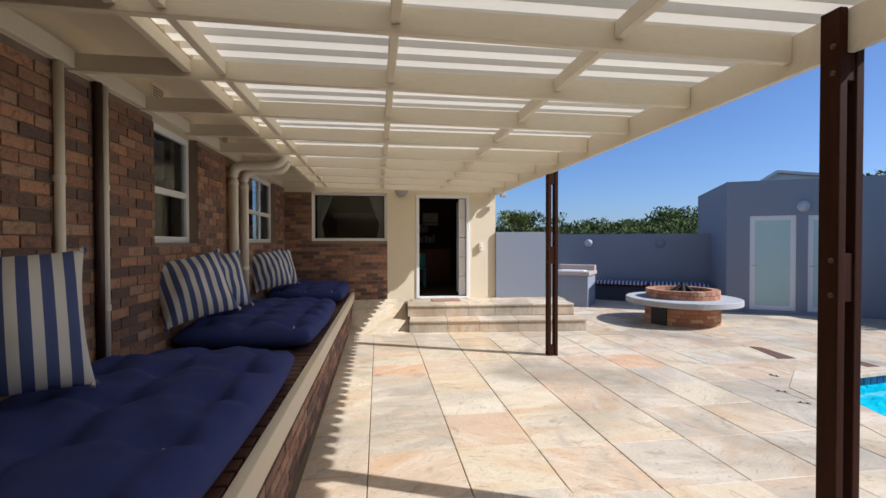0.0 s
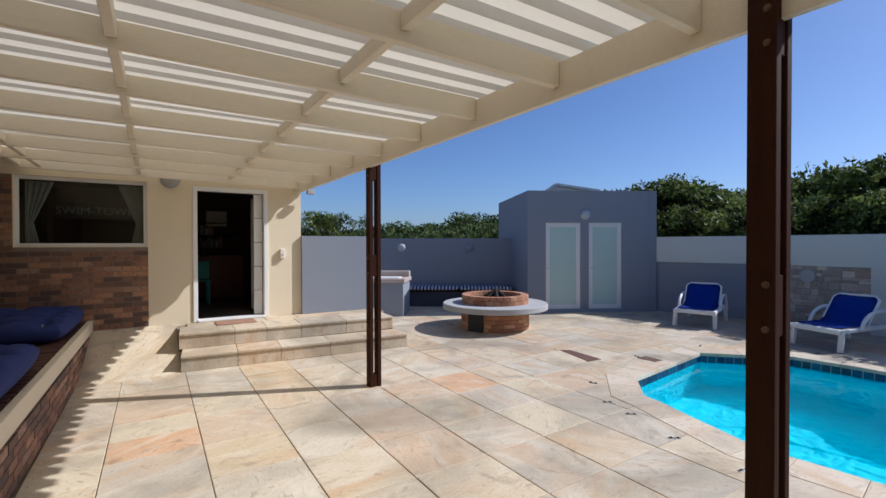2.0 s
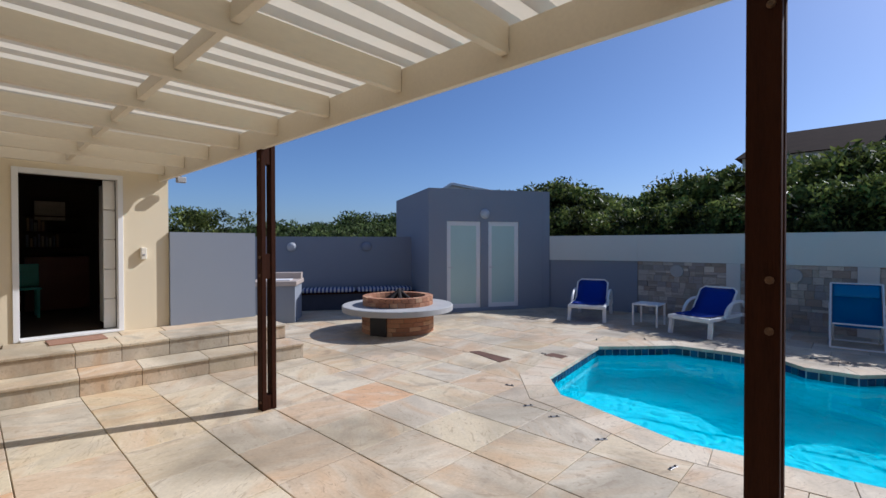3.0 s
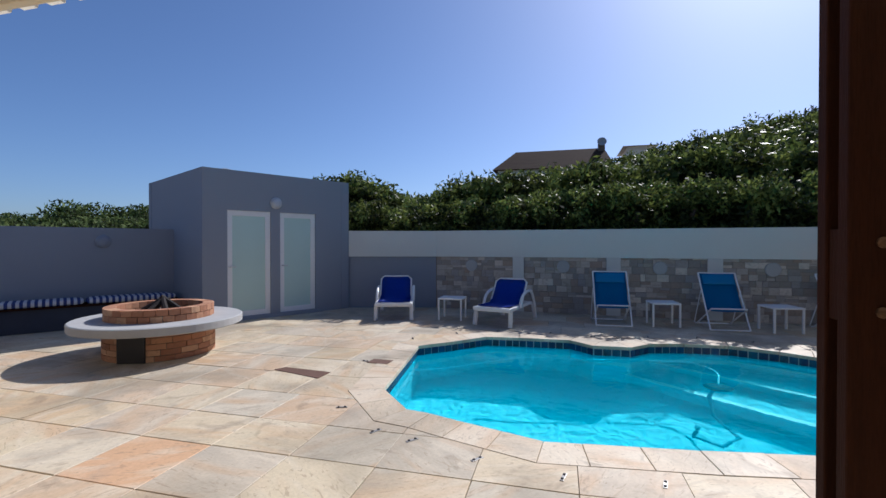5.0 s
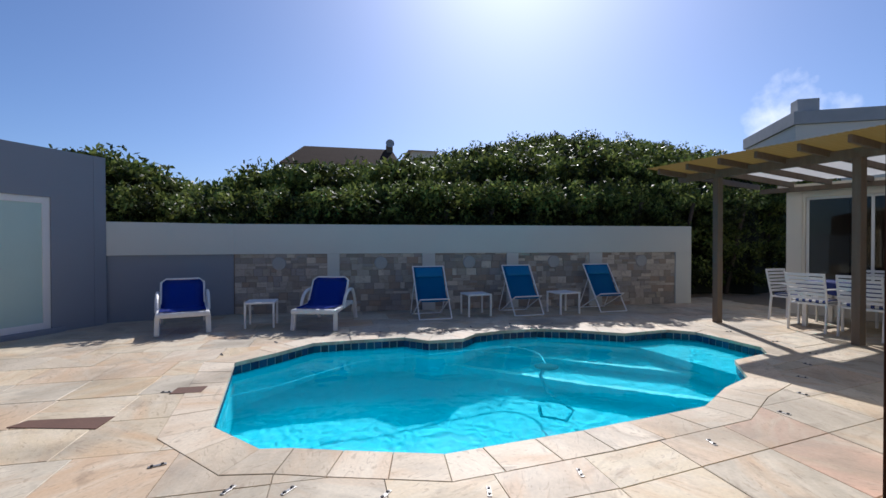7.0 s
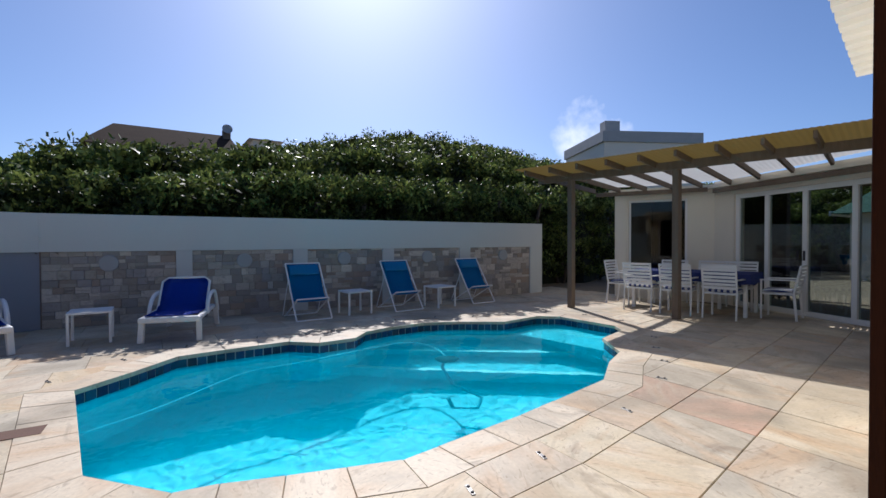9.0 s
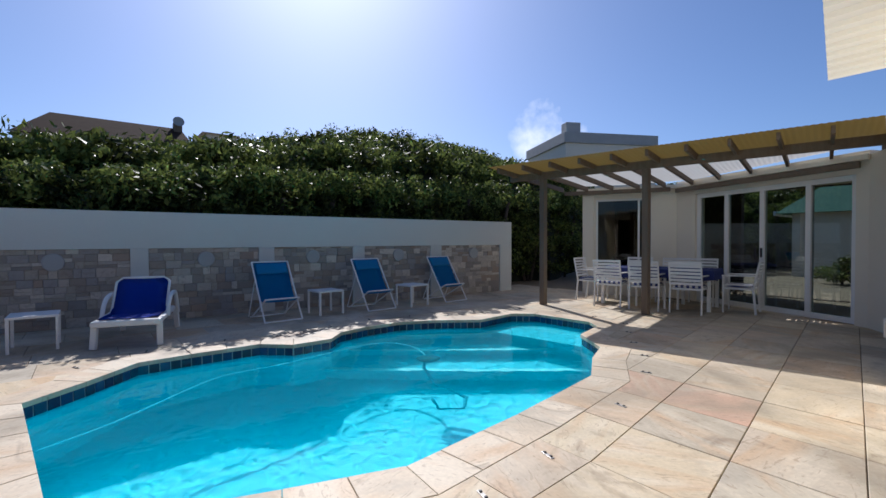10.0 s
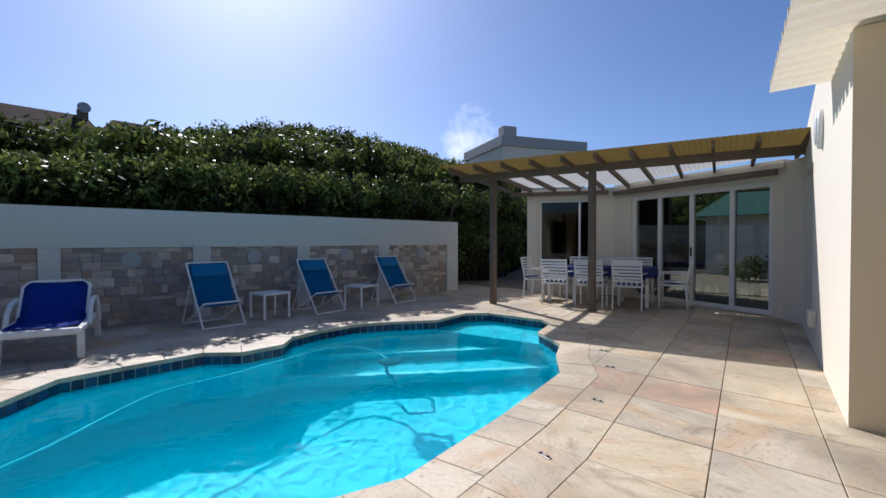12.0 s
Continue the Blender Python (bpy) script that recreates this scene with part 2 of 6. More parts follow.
M_BRICKJ = pieces_mat("clinker_brick_rest", [(0.27, 0.14, 0.09), (0.33, 0.17, 0.1), (0.22, 0.12, 0.08), (0.17, 0.1, 0.07), (0.36, 0.22, 0.14), (0.12, 0.075, 0.06), (0.29, 0.155, 0.095), (0.38, 0.2, 0.11)], 0.85, rnd=False, veins=(0.1, 0.06, 0.045), scale=12, fine=70, bump=0.8, amount=0.85)
M_REDBRICK = pieces_mat("fire_brick", [(0.42, 0.19, 0.1), (0.48, 0.24, 0.13), (0.38, 0.17, 0.09), (0.52, 0.3, 0.17)], 0.85, veins=(0.25, 0.13, 0.08), scale=8, fine=90, bump=0.5)
M_MORTAR = mat("mortar", (0.24, 0.18, 0.135), 0.95, var=0.15, scale=6, fine=150, bump=0.4)
M_STONE = pieces_mat("ledge_stone", [(0.4, 0.34, 0.27), (0.47, 0.41, 0.33), (0.33, 0.3, 0.26), (0.54, 0.48, 0.4), (0.38, 0.3, 0.23), (0.36, 0.33, 0.3), (0.6, 0.54, 0.45), (0.29, 0.26, 0.22), (0.44, 0.39, 0.33)], 0.85, veins=(0.24, 0.2, 0.165), scale=1.6, fine=12, bump=0.6)
M_DULLSTEEL = mat("dull_steel", (0.45, 0.44, 0.42), 0.4, metal=0.8, var=0.3, scale=20, fine=200)
M_RUST = mat("rusty_bolt", (0.16, 0.09, 0.05), 0.6, metal=0.5, var=0.4, scale=30, fine=200)
M_DARKWOOD = mat("dark_stained_timber", (0.044, 0.014, 0.006), 0.75, var=0.4, spec=0.12, scale=3, fine=40, bump=0.25, stretch=(6, 6, 0.5))
M_DECK = mat("dark_slat_timber", (0.11, 0.045, 0.025), 0.55, var=0.3, scale=4, fine=40, bump=0.25, stretch=(0.6, 6, 6), rnd=0.15)
M_GREYWOOD = mat("weathered_timber", (0.19, 0.145, 0.105), 0.85, var=0.25, scale=3, fine=40, bump=0.3, stretch=(5, 5, 0.5))
M_WHITE = mat("white_powder_coat", (0.8, 0.8, 0.78), 0.4, var=0.03, scale=2, fine=40, bump=0.02)
M_WHITEPLASTIC = mat("white_plastic", (0.78, 0.78, 0.76), 0.45, var=0.04, scale=3, fine=40, bump=0.03)
# near-black brown: indoor shade put into the colour of the rooms
M_DARKROOM = mat("interior_shade_colour", (0.06, 0.04, 0.03), 0.9, var=0.1, scale=2, fine=50)
M_CONCRETE = mat("grey_concrete", (0.42, 0.42, 0.41), 0.85, var=0.12, scale=3, fine=110, bump=0.3)
M_BLACK = mat("black_plastic", (0.02, 0.02, 0.022), 0.5, var=0.1)
M_STEEL = mat("brushed_steel", (0.55, 0.55, 0.55), 0.3, metal=1.0, var=0.05, bump=0.02)
M_DARKBROWN = mat("slot_shade_and_cord", (0.06, 0.045, 0.03), 0.9)
M_FAB = mat("navy_canvas", (0.032, 0.046, 0.16), 0.9, var=0.12, scale=5, fine=400, bump=0.25, spec=0.2)


def glass(name, tint=(0.9, 0.95, 0.95), rough=0.0, r0=0.045):
    """Clear pane: gloss grows toward grazing, the same from either face."""
    m = bpy.data.materials.new(name)
    m.use_nodes = True
    n, ln = m.node_tree.nodes, m.node_tree.links.new
    n.remove(n["Principled BSDF"])
    t, g, x = n.new("ShaderNodeBsdfTransparent"), n.new("ShaderNodeBsdfGlossy"), n.new("ShaderNodeMixShader")
    f, pw, mr = n.new("ShaderNodeLayerWeight"), n.new("ShaderNodeMath"), n.new("ShaderNodeMapRange")
    t.inputs[0].default_value = (*tint, 1)
    g.inputs["Roughness"].default_value = rough
    f.inputs["Blend"].default_value = 0.5
    pw.operation, pw.inputs[1].default_value = "POWER", 5.0
    mr.inputs["To Min"].default_value = r0
    ln(f.outputs["Facing"], pw.inputs[0]), ln(pw.outputs[0], mr.inputs["Value"])
    ln(mr.outputs[0], x.inputs[0]), ln(t.outputs[0], x.inputs[1]), ln(g.outputs[0], x.inputs[2])
    ln(x.outputs[0], n["Material Output"].inputs["Surface"])
    return m


M_GLASS = glass("window_glass", (0.75, 0.8, 0.8))
M_TINTED = glass("tinted_door_glass", (0.66, 0.72, 0.7), r0=0.1)
M_DARKPANE = glass("dark_window_glass", (0.45, 0.5, 0.5), r0=0.03)
M_FROST = mat("frosted_glass", (0.5, 0.66, 0.6), 0.35, var=0.05, scale=1.5, fine=200, bump=0.05)


def sheet_mat(name, color, trans, thru=0.6):
    m = mat(name, color, 0.5, var=0.08, scale=1.2, fine=20, bump=0.03)
    n, ln = m.node_tree.nodes, m.node_tree.links.new
    t, x = n.new("ShaderNodeBsdfTranslucent"), n.new("ShaderNodeMixShader")
    t.inputs[0].default_value = (*trans, 1)
    x.inputs[0].default_value = thru
    ln(n["Principled BSDF"].outputs[0], x.inputs[1]), ln(t.outputs[0], x.inputs[2])
    ln(x.outputs[0], n["Material Output"].inputs["Surface"])
    return m


M_SHEET = sheet_mat("cream_roof_sheet", (0.78, 0.72, 0.58), (0.85, 0.78, 0.62), 0.45)
M_YELLOWSHEET = sheet_mat("yellowed_roof_sheet", (0.14, 0.1, 0.035), (0.26, 0.175, 0.045), 0.28)
M_CLEARSHEET = sheet_mat("cloudy_clear_sheet", (0.6, 0.6, 0.57), (0.62, 0.61, 0.57), 0.5)


# ---- building helpers ----
def part(name, bm, material, parent=None, label="", smooth=False):
    me = bpy.data.meshes.new(name)
    bmesh.ops.recalc_face_normals(bm, faces=bm.faces)
    bm.to_mesh(me)
    bm.free()
    me.materials.append(material)
    if smooth:
        me.polygons.foreach_set("use_smooth", [True] * len(me.polygons))
    ob = new(name, me)
    if parent:
        ob.parent = parent
    if label:
        ob["label"] = label
    return ob


def thing(name, m, label, category, group="", kind=""):
    ob = new(name)
    ob.empty_display_size = 0.1
    ob.matrix_basis = m
    return tagged(ob, label, category, group, kind)


def box(bm, x0, y0, z0, x1, y1, z1, m=None, bev=0.0):
    vs = [bm.verts.new((x, y, z)) for x in (x0, x1) for y in (y0, y1) for z in (z0, z1)]
    fs = [bm.faces.new([vs[i] for i in q]) for q in ((0, 1, 3, 2), (4, 6, 7, 5), (0, 4, 5, 1), (2, 3, 7, 6), (0, 2, 6, 4), (1, 5, 7, 3))]
    if bev:
        ed = list({e for f in fs for e in f.edges})
        r = bmesh.ops.bevel(bm, geom=ed, offset=bev, segments=2, affect="EDGES", profile=0.5)
        vs = list({v for f in r["faces"] for v in f.verts} | {v for v in vs if v.is_valid})
    if m is not None:
        bmesh.ops.transform(bm, matrix=m, verts=vs)
    return vs


def boxes(*specs, bev=0.0):
    bm = bmesh.new()
    for s in specs:
        box(bm, *s, bev=bev)
    return bm


def bar(bm, a, b, w, h, bev=0.0):
    """A rectangular bar from a to b; w across (level), h in height."""
    a, b = Vector(a), Vector(b)
    d = b - a
    x = d.normalized()
    y = Vector((0, 0, 1)).cross(x)
    y = y.normalized() if y.length > 1e-4 else Vector((0, 1, 0))
    z = x.cross(y)
    m = Matrix((x, y, z)).transposed().to_4x4()
    m.translation = a
    return box(bm, 0, -w / 2, -h / 2, d.length, w / 2, h / 2, m, bev)


def tube(bm, pts, r, seg=10, caps=True):
    """A round tube along a chain of points."""
    pts = [Vector(p) for p in pts]
    rings = []
    for i, p in enumerate(pts):
        d = (pts[min(i + 1, len(pts) - 1)] - pts[max(i - 1, 0)]).normalized()
        u = d.cross(Vector((0, 0, 1)))
        u = u.normalized() if u.length > 1e-3 else Vector((1, 0, 0))
        v = d.cross(u)
        rings.append([bm.verts.new(p + r * (math.cos(6.28318 * k / seg) * u + math.sin(6.28318 * k / seg) * v)) for k in range(seg)])
    for a, b in zip(rings, rings[1:]):
        for k in range(seg):
            bm.faces.new((a[k], a[(k + 1) % seg], b[(k + 1) % seg], b[k]))
    if caps:
        bm.faces.new(rings[0]), bm.faces.new(rings[-1])


def lathe(bm, prof, seg=32, center=(0, 0, 0)):
    """A turned shape from (radius, z) pairs; closed with caps where the radius is over zero."""
    rings = [[bm.verts.new((center[0] + r * math.cos(6.28318 * k / seg), center[1] + r * math.sin(6.28318 * k / seg), center[2] + z)) for k in range(seg)] for r, z in prof]
    for a, b in zip(rings, rings[1:]):
        for k in range(seg):
            bm.faces.new((a[k], a[(k + 1) % seg], b[(k + 1) % seg], b[k]))
    bm.faces.new(rings[0]), bm.faces.new(rings[-1])


def prism(bm, poly, z0, z1, cap=True):
    lo, hi = [bm.verts.new((x, y, z0)) for x, y in poly], [bm.verts.new((x, y, z1)) for x, y in poly]
    k = len(poly)
    for i in range(k):
        bm.faces.new((lo[i], lo[(i + 1) % k], hi[(i + 1) % k], hi[i]))
    if cap:
        bm.faces.new(lo), bm.faces.new(hi)
    return hi


def along(p0, p1, z=0.0):
    """A frame at p0 with x along to p1 and y to the left of it."""
    a = math.atan2(p1[1] - p0[1], p1[0] - p0[0])
    return Matrix.Translation((p0[0], p0[1], z)) @ Matrix.Rotation(a, 4, "Z"), math.hypot(p1[0] - p0[0], p1[1] - p0[1])


def wall(name, p0, p1, th, z0, z1, material, label, openings=(), slope=0.0):
    """A wall from p0 to p1 whose thickness lies to the left of that way; openings as (s0, s1, z0, z1) go through it. slope: rise of the top."""
    m, length = along(p0, p1)
    ss = sorted({0.0, length, *[min(max(v, 0), length) for o in openings for v in o[:2]]})
    zs = sorted({z0, z1, *[min(max(v, z0), z1) for o in openings for v in o[2:]]})
    bm = bmesh.new()

    def solid(i, j):
        if not (0 <= i < len(ss) - 1 and 0 <= j < len(zs) - 1):
            return False
        s, z = (ss[i] + ss[i + 1]) / 2, (zs[j] + zs[j + 1]) / 2
        return not any(o[0] < s < o[1] and o[2] < z < o[3] for o in openings)

    def q(*pts):
        bm.faces.new([bm.verts.new((s, y, z + (slope * s / length if z == z1 else 0))) for s, y, z in pts])

    for i in range(len(ss) - 1):
        for j in range(len(zs) - 1):
            if not solid(i, j):
                continue
            a, b, c, d = ss[i], ss[i + 1], zs[j], zs[j + 1]
            q((a, 0, c), (b, 0, c), (b, 0, d), (a, 0, d)), q((a, th, c), (a, th, d), (b, th, d), (b, th, c))
            if not solid(i - 1, j):
                q((a, 0, c), (a, 0, d), (a, th, d), (a, th, c))
            if not solid(i + 1, j):
                q((b, 0, c), (b, th, c), (b, th, d), (b, 0, d))
            if not solid(i, j - 1):
                q((a, 0, c), (a, th, c), (b, th, c), (b, 0, c))
            if not solid(i, j + 1):
                q((a, 0, d), (b, 0, d), (b, th, d), (a, th, d))
    bmesh.ops.remove_doubles(bm, verts=bm.verts, dist=1e-4)
    ob = part(name, bm, material)
    ob.matrix_basis = m
    return tagged(ob, label, "wall", kind="structure")


# ---- ground and pool ----
POOL = [(4.98, 3.54), (4.50, 3.13), (4.46, 2.91), (4.35, 2.59), (4.15, 1.96), (4.18, 1.69), (4.27, 0.9), (4.48, -0.35), (4.84, -0.92), (5.06, -1.42), (5.64, -1.86), (5.83, -2.55), (6.1, -2.76), (6.7, -2.74), (7.15, -2.72),
        (7.42, -2.42), (7.32, -1.6), (7.75, -1.0), (7.97, -0.47), (7.95, 0.1), (7.82, 0.6), (7.52, 0.88), (7.5, 1.39), (7.8, 1.7), (7.78, 2.45), (7.73, 2.95), (7.25, 3.38), (6.87, 3.78)]
WATER = -0.13


def offset_poly(poly, d):
    """The outline pushed outwards by d (the outline runs clockwise or not, the sign is found)."""
    k = len(poly)
    area = sum(poly[i][0] * poly[(i + 1) % k][1] - poly[(i + 1) % k][0] * poly[i][1] for i in range(k))
    sg = 1 if area > 0 else -1
    out = []
    for i in range(k):
        p, q, r = Vector(poly[i - 1]), Vector(poly[i]), Vector(poly[(i + 1) % k])
        a, b = (q - p).normalized(), (r - q).normalized()
        na, nb = Vector((a.y, -a.x)) * sg, Vector((b.y, -b.x)) * sg
        h = (na + nb)
        h = h / max(h.length_squared / 2, 0.8)
        out.append(tuple(q + h * d))
    return out


COPING = offset_poly(POOL, 0.34)


def ring_fill(bm, outer, inner, z):
    eds = []
    for poly in (outer, inner):
        vs = [bm.verts.new((x, y, z)) for x, y in poly]
        eds += [bm.edges.new((vs[i], vs[(i + 1) % len(vs)])) for i in range(len(vs))]
    bmesh.ops.triangle_fill(bm, use_beauty=True, use_dissolve=False, edges=eds)


bm = bmesh.new()
ring_fill(bm, [(-1500, -1500), (1500, -1500), (1500, 1500), (-1500, 1500)], offset_poly(POOL, 0.06), -0.016)
ground = tagged(part("ground", bm, M_GROUT), "sandy ground and grout under the stone paving", "ground", kind="structure")

pool = thing("swimming_pool", Matrix(), "freeform turquoise swimming pool with stone coping and blue mosaic waterline", "swimming pool")
bm = bmesh.new()
inner = offset_poly(POOL, 0.03)
lo = [bm.verts.new((x, y, -1.3)) for x, y in offset_poly(POOL, -0.02)]
hi = [bm.verts.new((x, y, -0.02)) for x, y in inner]
for i in range(len(lo)):
    bm.faces.new((lo[i], lo[(i + 1) % len(lo)], hi[(i + 1) % len(lo)], hi[i]))
bm.faces.new(lo)
part("shell", bm, M_POOL, pool, "painted turquoise pool shell")


def clip_half(poly, a, b):
    """The part of poly to the left of the line from a to b."""
    out = []
    for i in range(len(poly)):
        p, q = poly[i], poly[(i + 1) % len(poly)]
        fp = (b[0] - a[0]) * (p[1] - a[1]) - (b[1] - a[1]) * (p[0] - a[0])
        fq = (b[0] - a[0]) * (q[1] - a[1]) - (b[1] - a[1]) * (q[0] - a[0])
        if fp >= 0:
            out.append(p)
        if fp * fq < 0:
            t = fp / (fp - fq)
            out.append((p[0] + t * (q[0] - p[0]), p[1] + t * (q[1] - p[1])))
    return out


for (a, b), z in zip((((5.2, -1.95), (7.5, -1.6)), ((7.95, -0.5), (6.9, -2.0)), ((7.5, 0.0), (6.15, -1.75)), ((7.1, 0.5), (5.55, -1.35))), (-0.28, -0.45, -0.7, -0.95)):
    bm = bmesh.new()
    prism(bm, clip_half(inner, b, a) if z == -0.28 else clip_half(inner, a, b), -1.3, z)
    part("step", bm, M_POOL, pool)
    edge_ = [p for p in (clip_half(inner, b, a) if z == -0.28 else clip_half(inner, a, b)) if abs((b[0] - a[0]) * (p[1] - a[1]) - (b[1] - a[1]) * (p[0] - a[0])) < 1e-4]
    if len(edge_) > 1 and z != -0.28:
        # pale strip along the edge of each lower step
        bm = bmesh.new()
        bar(bm, (*edge_[0], z + 0.006), (*edge_[-1], z + 0.006), 0.09, 0.012, 0.003)
        part("step_nosing", bm, M_STEPEDGE, pool, "pale strip along the step edge")
bm = bmesh.new()
bm.faces.new([bm.verts.new((x, y, WATER)) for x, y in offset_poly(POOL, 0.02)])
water = part("water", bm, M_WATER, pool, "clear rippled turquoise pool water")
water.visible_shadow = False


# ---- house: long brick wall, far wall, roof ----
WX, FY = -1.85, 8.115
WS = (WX - 0.1, -4.0)  # the long wall runs slightly askew


def wx(y):
    return WX + (WS[0] - WX) * (FY - y) / (FY + 4.0)


WIN_W = [(3.18, 4.07), (5.75, 7.43)]
wall("wall_west", (WX, FY), WS, -0.25, -0.02, 2.57, M_MORTAR, "clinker brick house wall with white windows", [(FY - b, FY - a, 1.53, 2.57) for a, b in WIN_W])
wall("wall_north", (WX - 0.25, FY), (2.3, FY), 0.25, -0.02, 2.9, M_CREAM, "cream plastered house wall with door and picture window", [(-1.33 - WX + 0.25, 0.1 - WX + 0.25, 1.57, 2.5), (0.68 - WX + 0.25, 1.76 - WX + 0.25, 0.41, 2.48)])
wall("wall_west_upper", (WX, FY), WS, -0.25, 2.57, 3.0, M_CREAM, "cream plastered strip above the brick wall")
bm = bmesh.new()
bar(bm, (wx(-3.9) + 0.025, -3.9, 2.63), (WX + 0.025, FY - 0.003, 2.63), 0.05, 0.115, 0.006)
tagged(part("trim", bm, M_ROOFPAINT), "cream timber wall plate above the bricks", "trim", kind="structure")
wall("wall_south", (WX - 0.4, -4.0), (2.45, -4.0), -0.25, -0.02, 3.0, M_CREAM, "cream plastered wall closing the veranda")

# rooms behind the openings, their indoor shade put into the dark wall colour
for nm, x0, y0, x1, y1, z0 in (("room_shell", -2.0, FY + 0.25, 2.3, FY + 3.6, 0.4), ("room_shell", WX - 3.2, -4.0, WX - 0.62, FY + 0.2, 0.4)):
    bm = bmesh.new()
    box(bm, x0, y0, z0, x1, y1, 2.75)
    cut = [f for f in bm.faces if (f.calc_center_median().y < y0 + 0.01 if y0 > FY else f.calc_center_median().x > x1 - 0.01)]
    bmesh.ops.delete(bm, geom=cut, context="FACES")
    tagged(part(nm, bm, M_DARKROOM), "interior walls, floor and ceiling of the house, dimness put into the colour", "room", kind="structure")

# veranda roof
RAFT = [1.384 + 0.805 * k for k in range(-6, 9)]
roof = thing("veranda_roof", Matrix(), "cream painted timber veranda roof with ribbed translucent sheeting", "roof", kind="structure")
for y in RAFT:
    bm = bmesh.new()
    box(bm, wx(y) + 0.001, y - 0.025, 2.51, 2.174, y + 0.025, 2.665, bev=0.005)
    for v in bm.verts:
        v.co.z += 0.05 * max(0, 1 - (v.co.x - wx(y)) / 4.0) * (v.co.z < 2.58)
    part("rafter", bm, M_ROOFPAINT, roof)
for a, b in zip(RAFT, RAFT[1:]):
    for x in (-1.02, 0.02, 1.16):
        bm = bmesh.new()
        box(bm, x - 0.024, a + 0.026, 2.575, x + 0.024, b - 0.026, 2.66, bev=0.004)
        part("noggin", bm, M_ROOFPAINT, roof)
bm = bmesh.new()
box(bm, 2.176, -0.4, 2.445, 2.22, FY, 2.655, bev=0.005)
part("fascia", bm, M_ROOFPAINT, roof)


def ribbed(bm, x0, x1, y0, y1, z, pitch=0.19, rib=0.07, skew=0.0, drop=0.0):
    """Trapezoid-ribbed sheeting, the ribs along x; skew shifts the far end of each rib with y."""
    prof, y = [], y0
    while y < y1:
        prof += [(y, 0), (y + pitch * 0.5, 0), (y + pitch * 0.66, rib), (y + pitch * 0.84, rib)]
        y += pitch
    a = [bm.verts.new((x0, p, z + h)) for p, h in prof]
    b = [bm.verts.new((x1 + skew * (p - y1), p, z + h - drop)) for p, h in prof]
    for i in range(len(prof) - 1):
        bm.faces.new((a[i], a[i + 1], b[i + 1], b[i]))


bm = bmesh.new()
ribbed(bm, -1.21, 2.55, 0.3, FY + 0.1, 2.668)
part("roof_sheet", bm, M_SHEET, roof)
bm = bmesh.new()
ribbed(bm, -1.21, 2.68, -1.75, 0.29, 2.668, skew=-0.18)
part("roof_sheet", bm, M_SHEET, roof)
bm = bmesh.new()
ribbed(bm, -1.21, 2.5, -3.95, -1.76, 2.668)
part("roof_sheet", bm, M_SHEET, roof)


def post(x, y, top):
    p = thing("veranda_post", pose(x, y, 0), "dark stained double timber post with bolted spacer blocks", "post", "veranda posts")
    for dx in (-0.0475, 0.0475):
        bm = bmesh.new()
        box(bm, dx - 0.0225, -0.05, 0.0, dx + 0.0225, 0.05, top, bev=0.005)
        plank = part("plank", bm, M_DARKWOOD, p)
        face_plank = plank if dx < 0 else face_plank
    for z0, z1 in ((0.0, 0.14), (1.24, 1.475), (2.31, 2.52)):
        bm = bmesh.new()
        box(bm, -0.0248, -0.043, z0, 0.0248, 0.043, z1, bev=0.003)
        part("spacer_block", bm, M_DARKWOOD, p)
    for z in (0.08, 1.27, 1.44, 2.35, 2.48):
        for dy in (-0.02,):
            bm = bmesh.new()
            lathe(bm, [(0.014, 0), (0.014, 0.006), (0.008, 0.011)], 8)
            bmesh.ops.transform(bm, matrix=pose(-0.07, dy, z, 0, -90, 0), verts=bm.verts)
            part("bolt", bm, M_RUST, face_plank, "rusty bolt head")
    return p


post(2.1975, 1.112, 2.66)
post(2.1975 + 0.06, 4.99, 2.66)

# opaque soffit boards along the house and small air bricks above the wall plate
for a, b in zip(RAFT, RAFT[1:]):
    bm = bmesh.new()
    box(bm, -1.245, a + 0.026, 2.58, -1.2, b - 0.026, 2.66, bev=0.003)
    part("noggin", bm, M_ROOFPAINT, roof)
bm = bmesh.new()
prism(bm, [(wx(-3.95) + 0.004, -3.95), (-1.2, -3.95), (-1.2, FY - 0.004), (WX + 0.004, FY - 0.004)], 2.86, 2.88)
part("soffit_board", bm, M_ROOFPAINT, roof)
bm = bmesh.new()
box(bm, -1.245, -3.95, 2.667, -1.2, FY - 0.004, 2.858, bev=0.003)
part("soffit_edge", bm, M_ROOFPAINT, roof)
for y in (1.0, 3.15, 4.75):
    v = thing("air_brick", pose(wx(y), y, 2.705) @ pose(0, 0, 0, 0, 0, -1.5), "small slotted cream air brick under the roof", "vent", "air bricks")
    part("frame", boxes((0.0, 0, 0.0, 0.012, 0.2, 0.13), bev=0.003), M_CREAM, v)
    # slots are dark strips on the face, their shade painted, not cut
    for k in range(5):
        part("slot", boxes((0.012, 0.015, 0.014 + 0.022 * k, 0.014, 0.185, 0.024 + 0.022 * k)), M_DARKBROWN, v)

# steps and ramp by the door
bm = bmesh.new()
vs = [bm.verts.new(v) for v in ((-0.56, 6.75, -0.01), (0.47, 6.75, -0.01), (0.47, FY, 0.41), (-0.56, FY, 0.41), (-0.56, FY, -0.02), (0.47, FY, -0.02))]
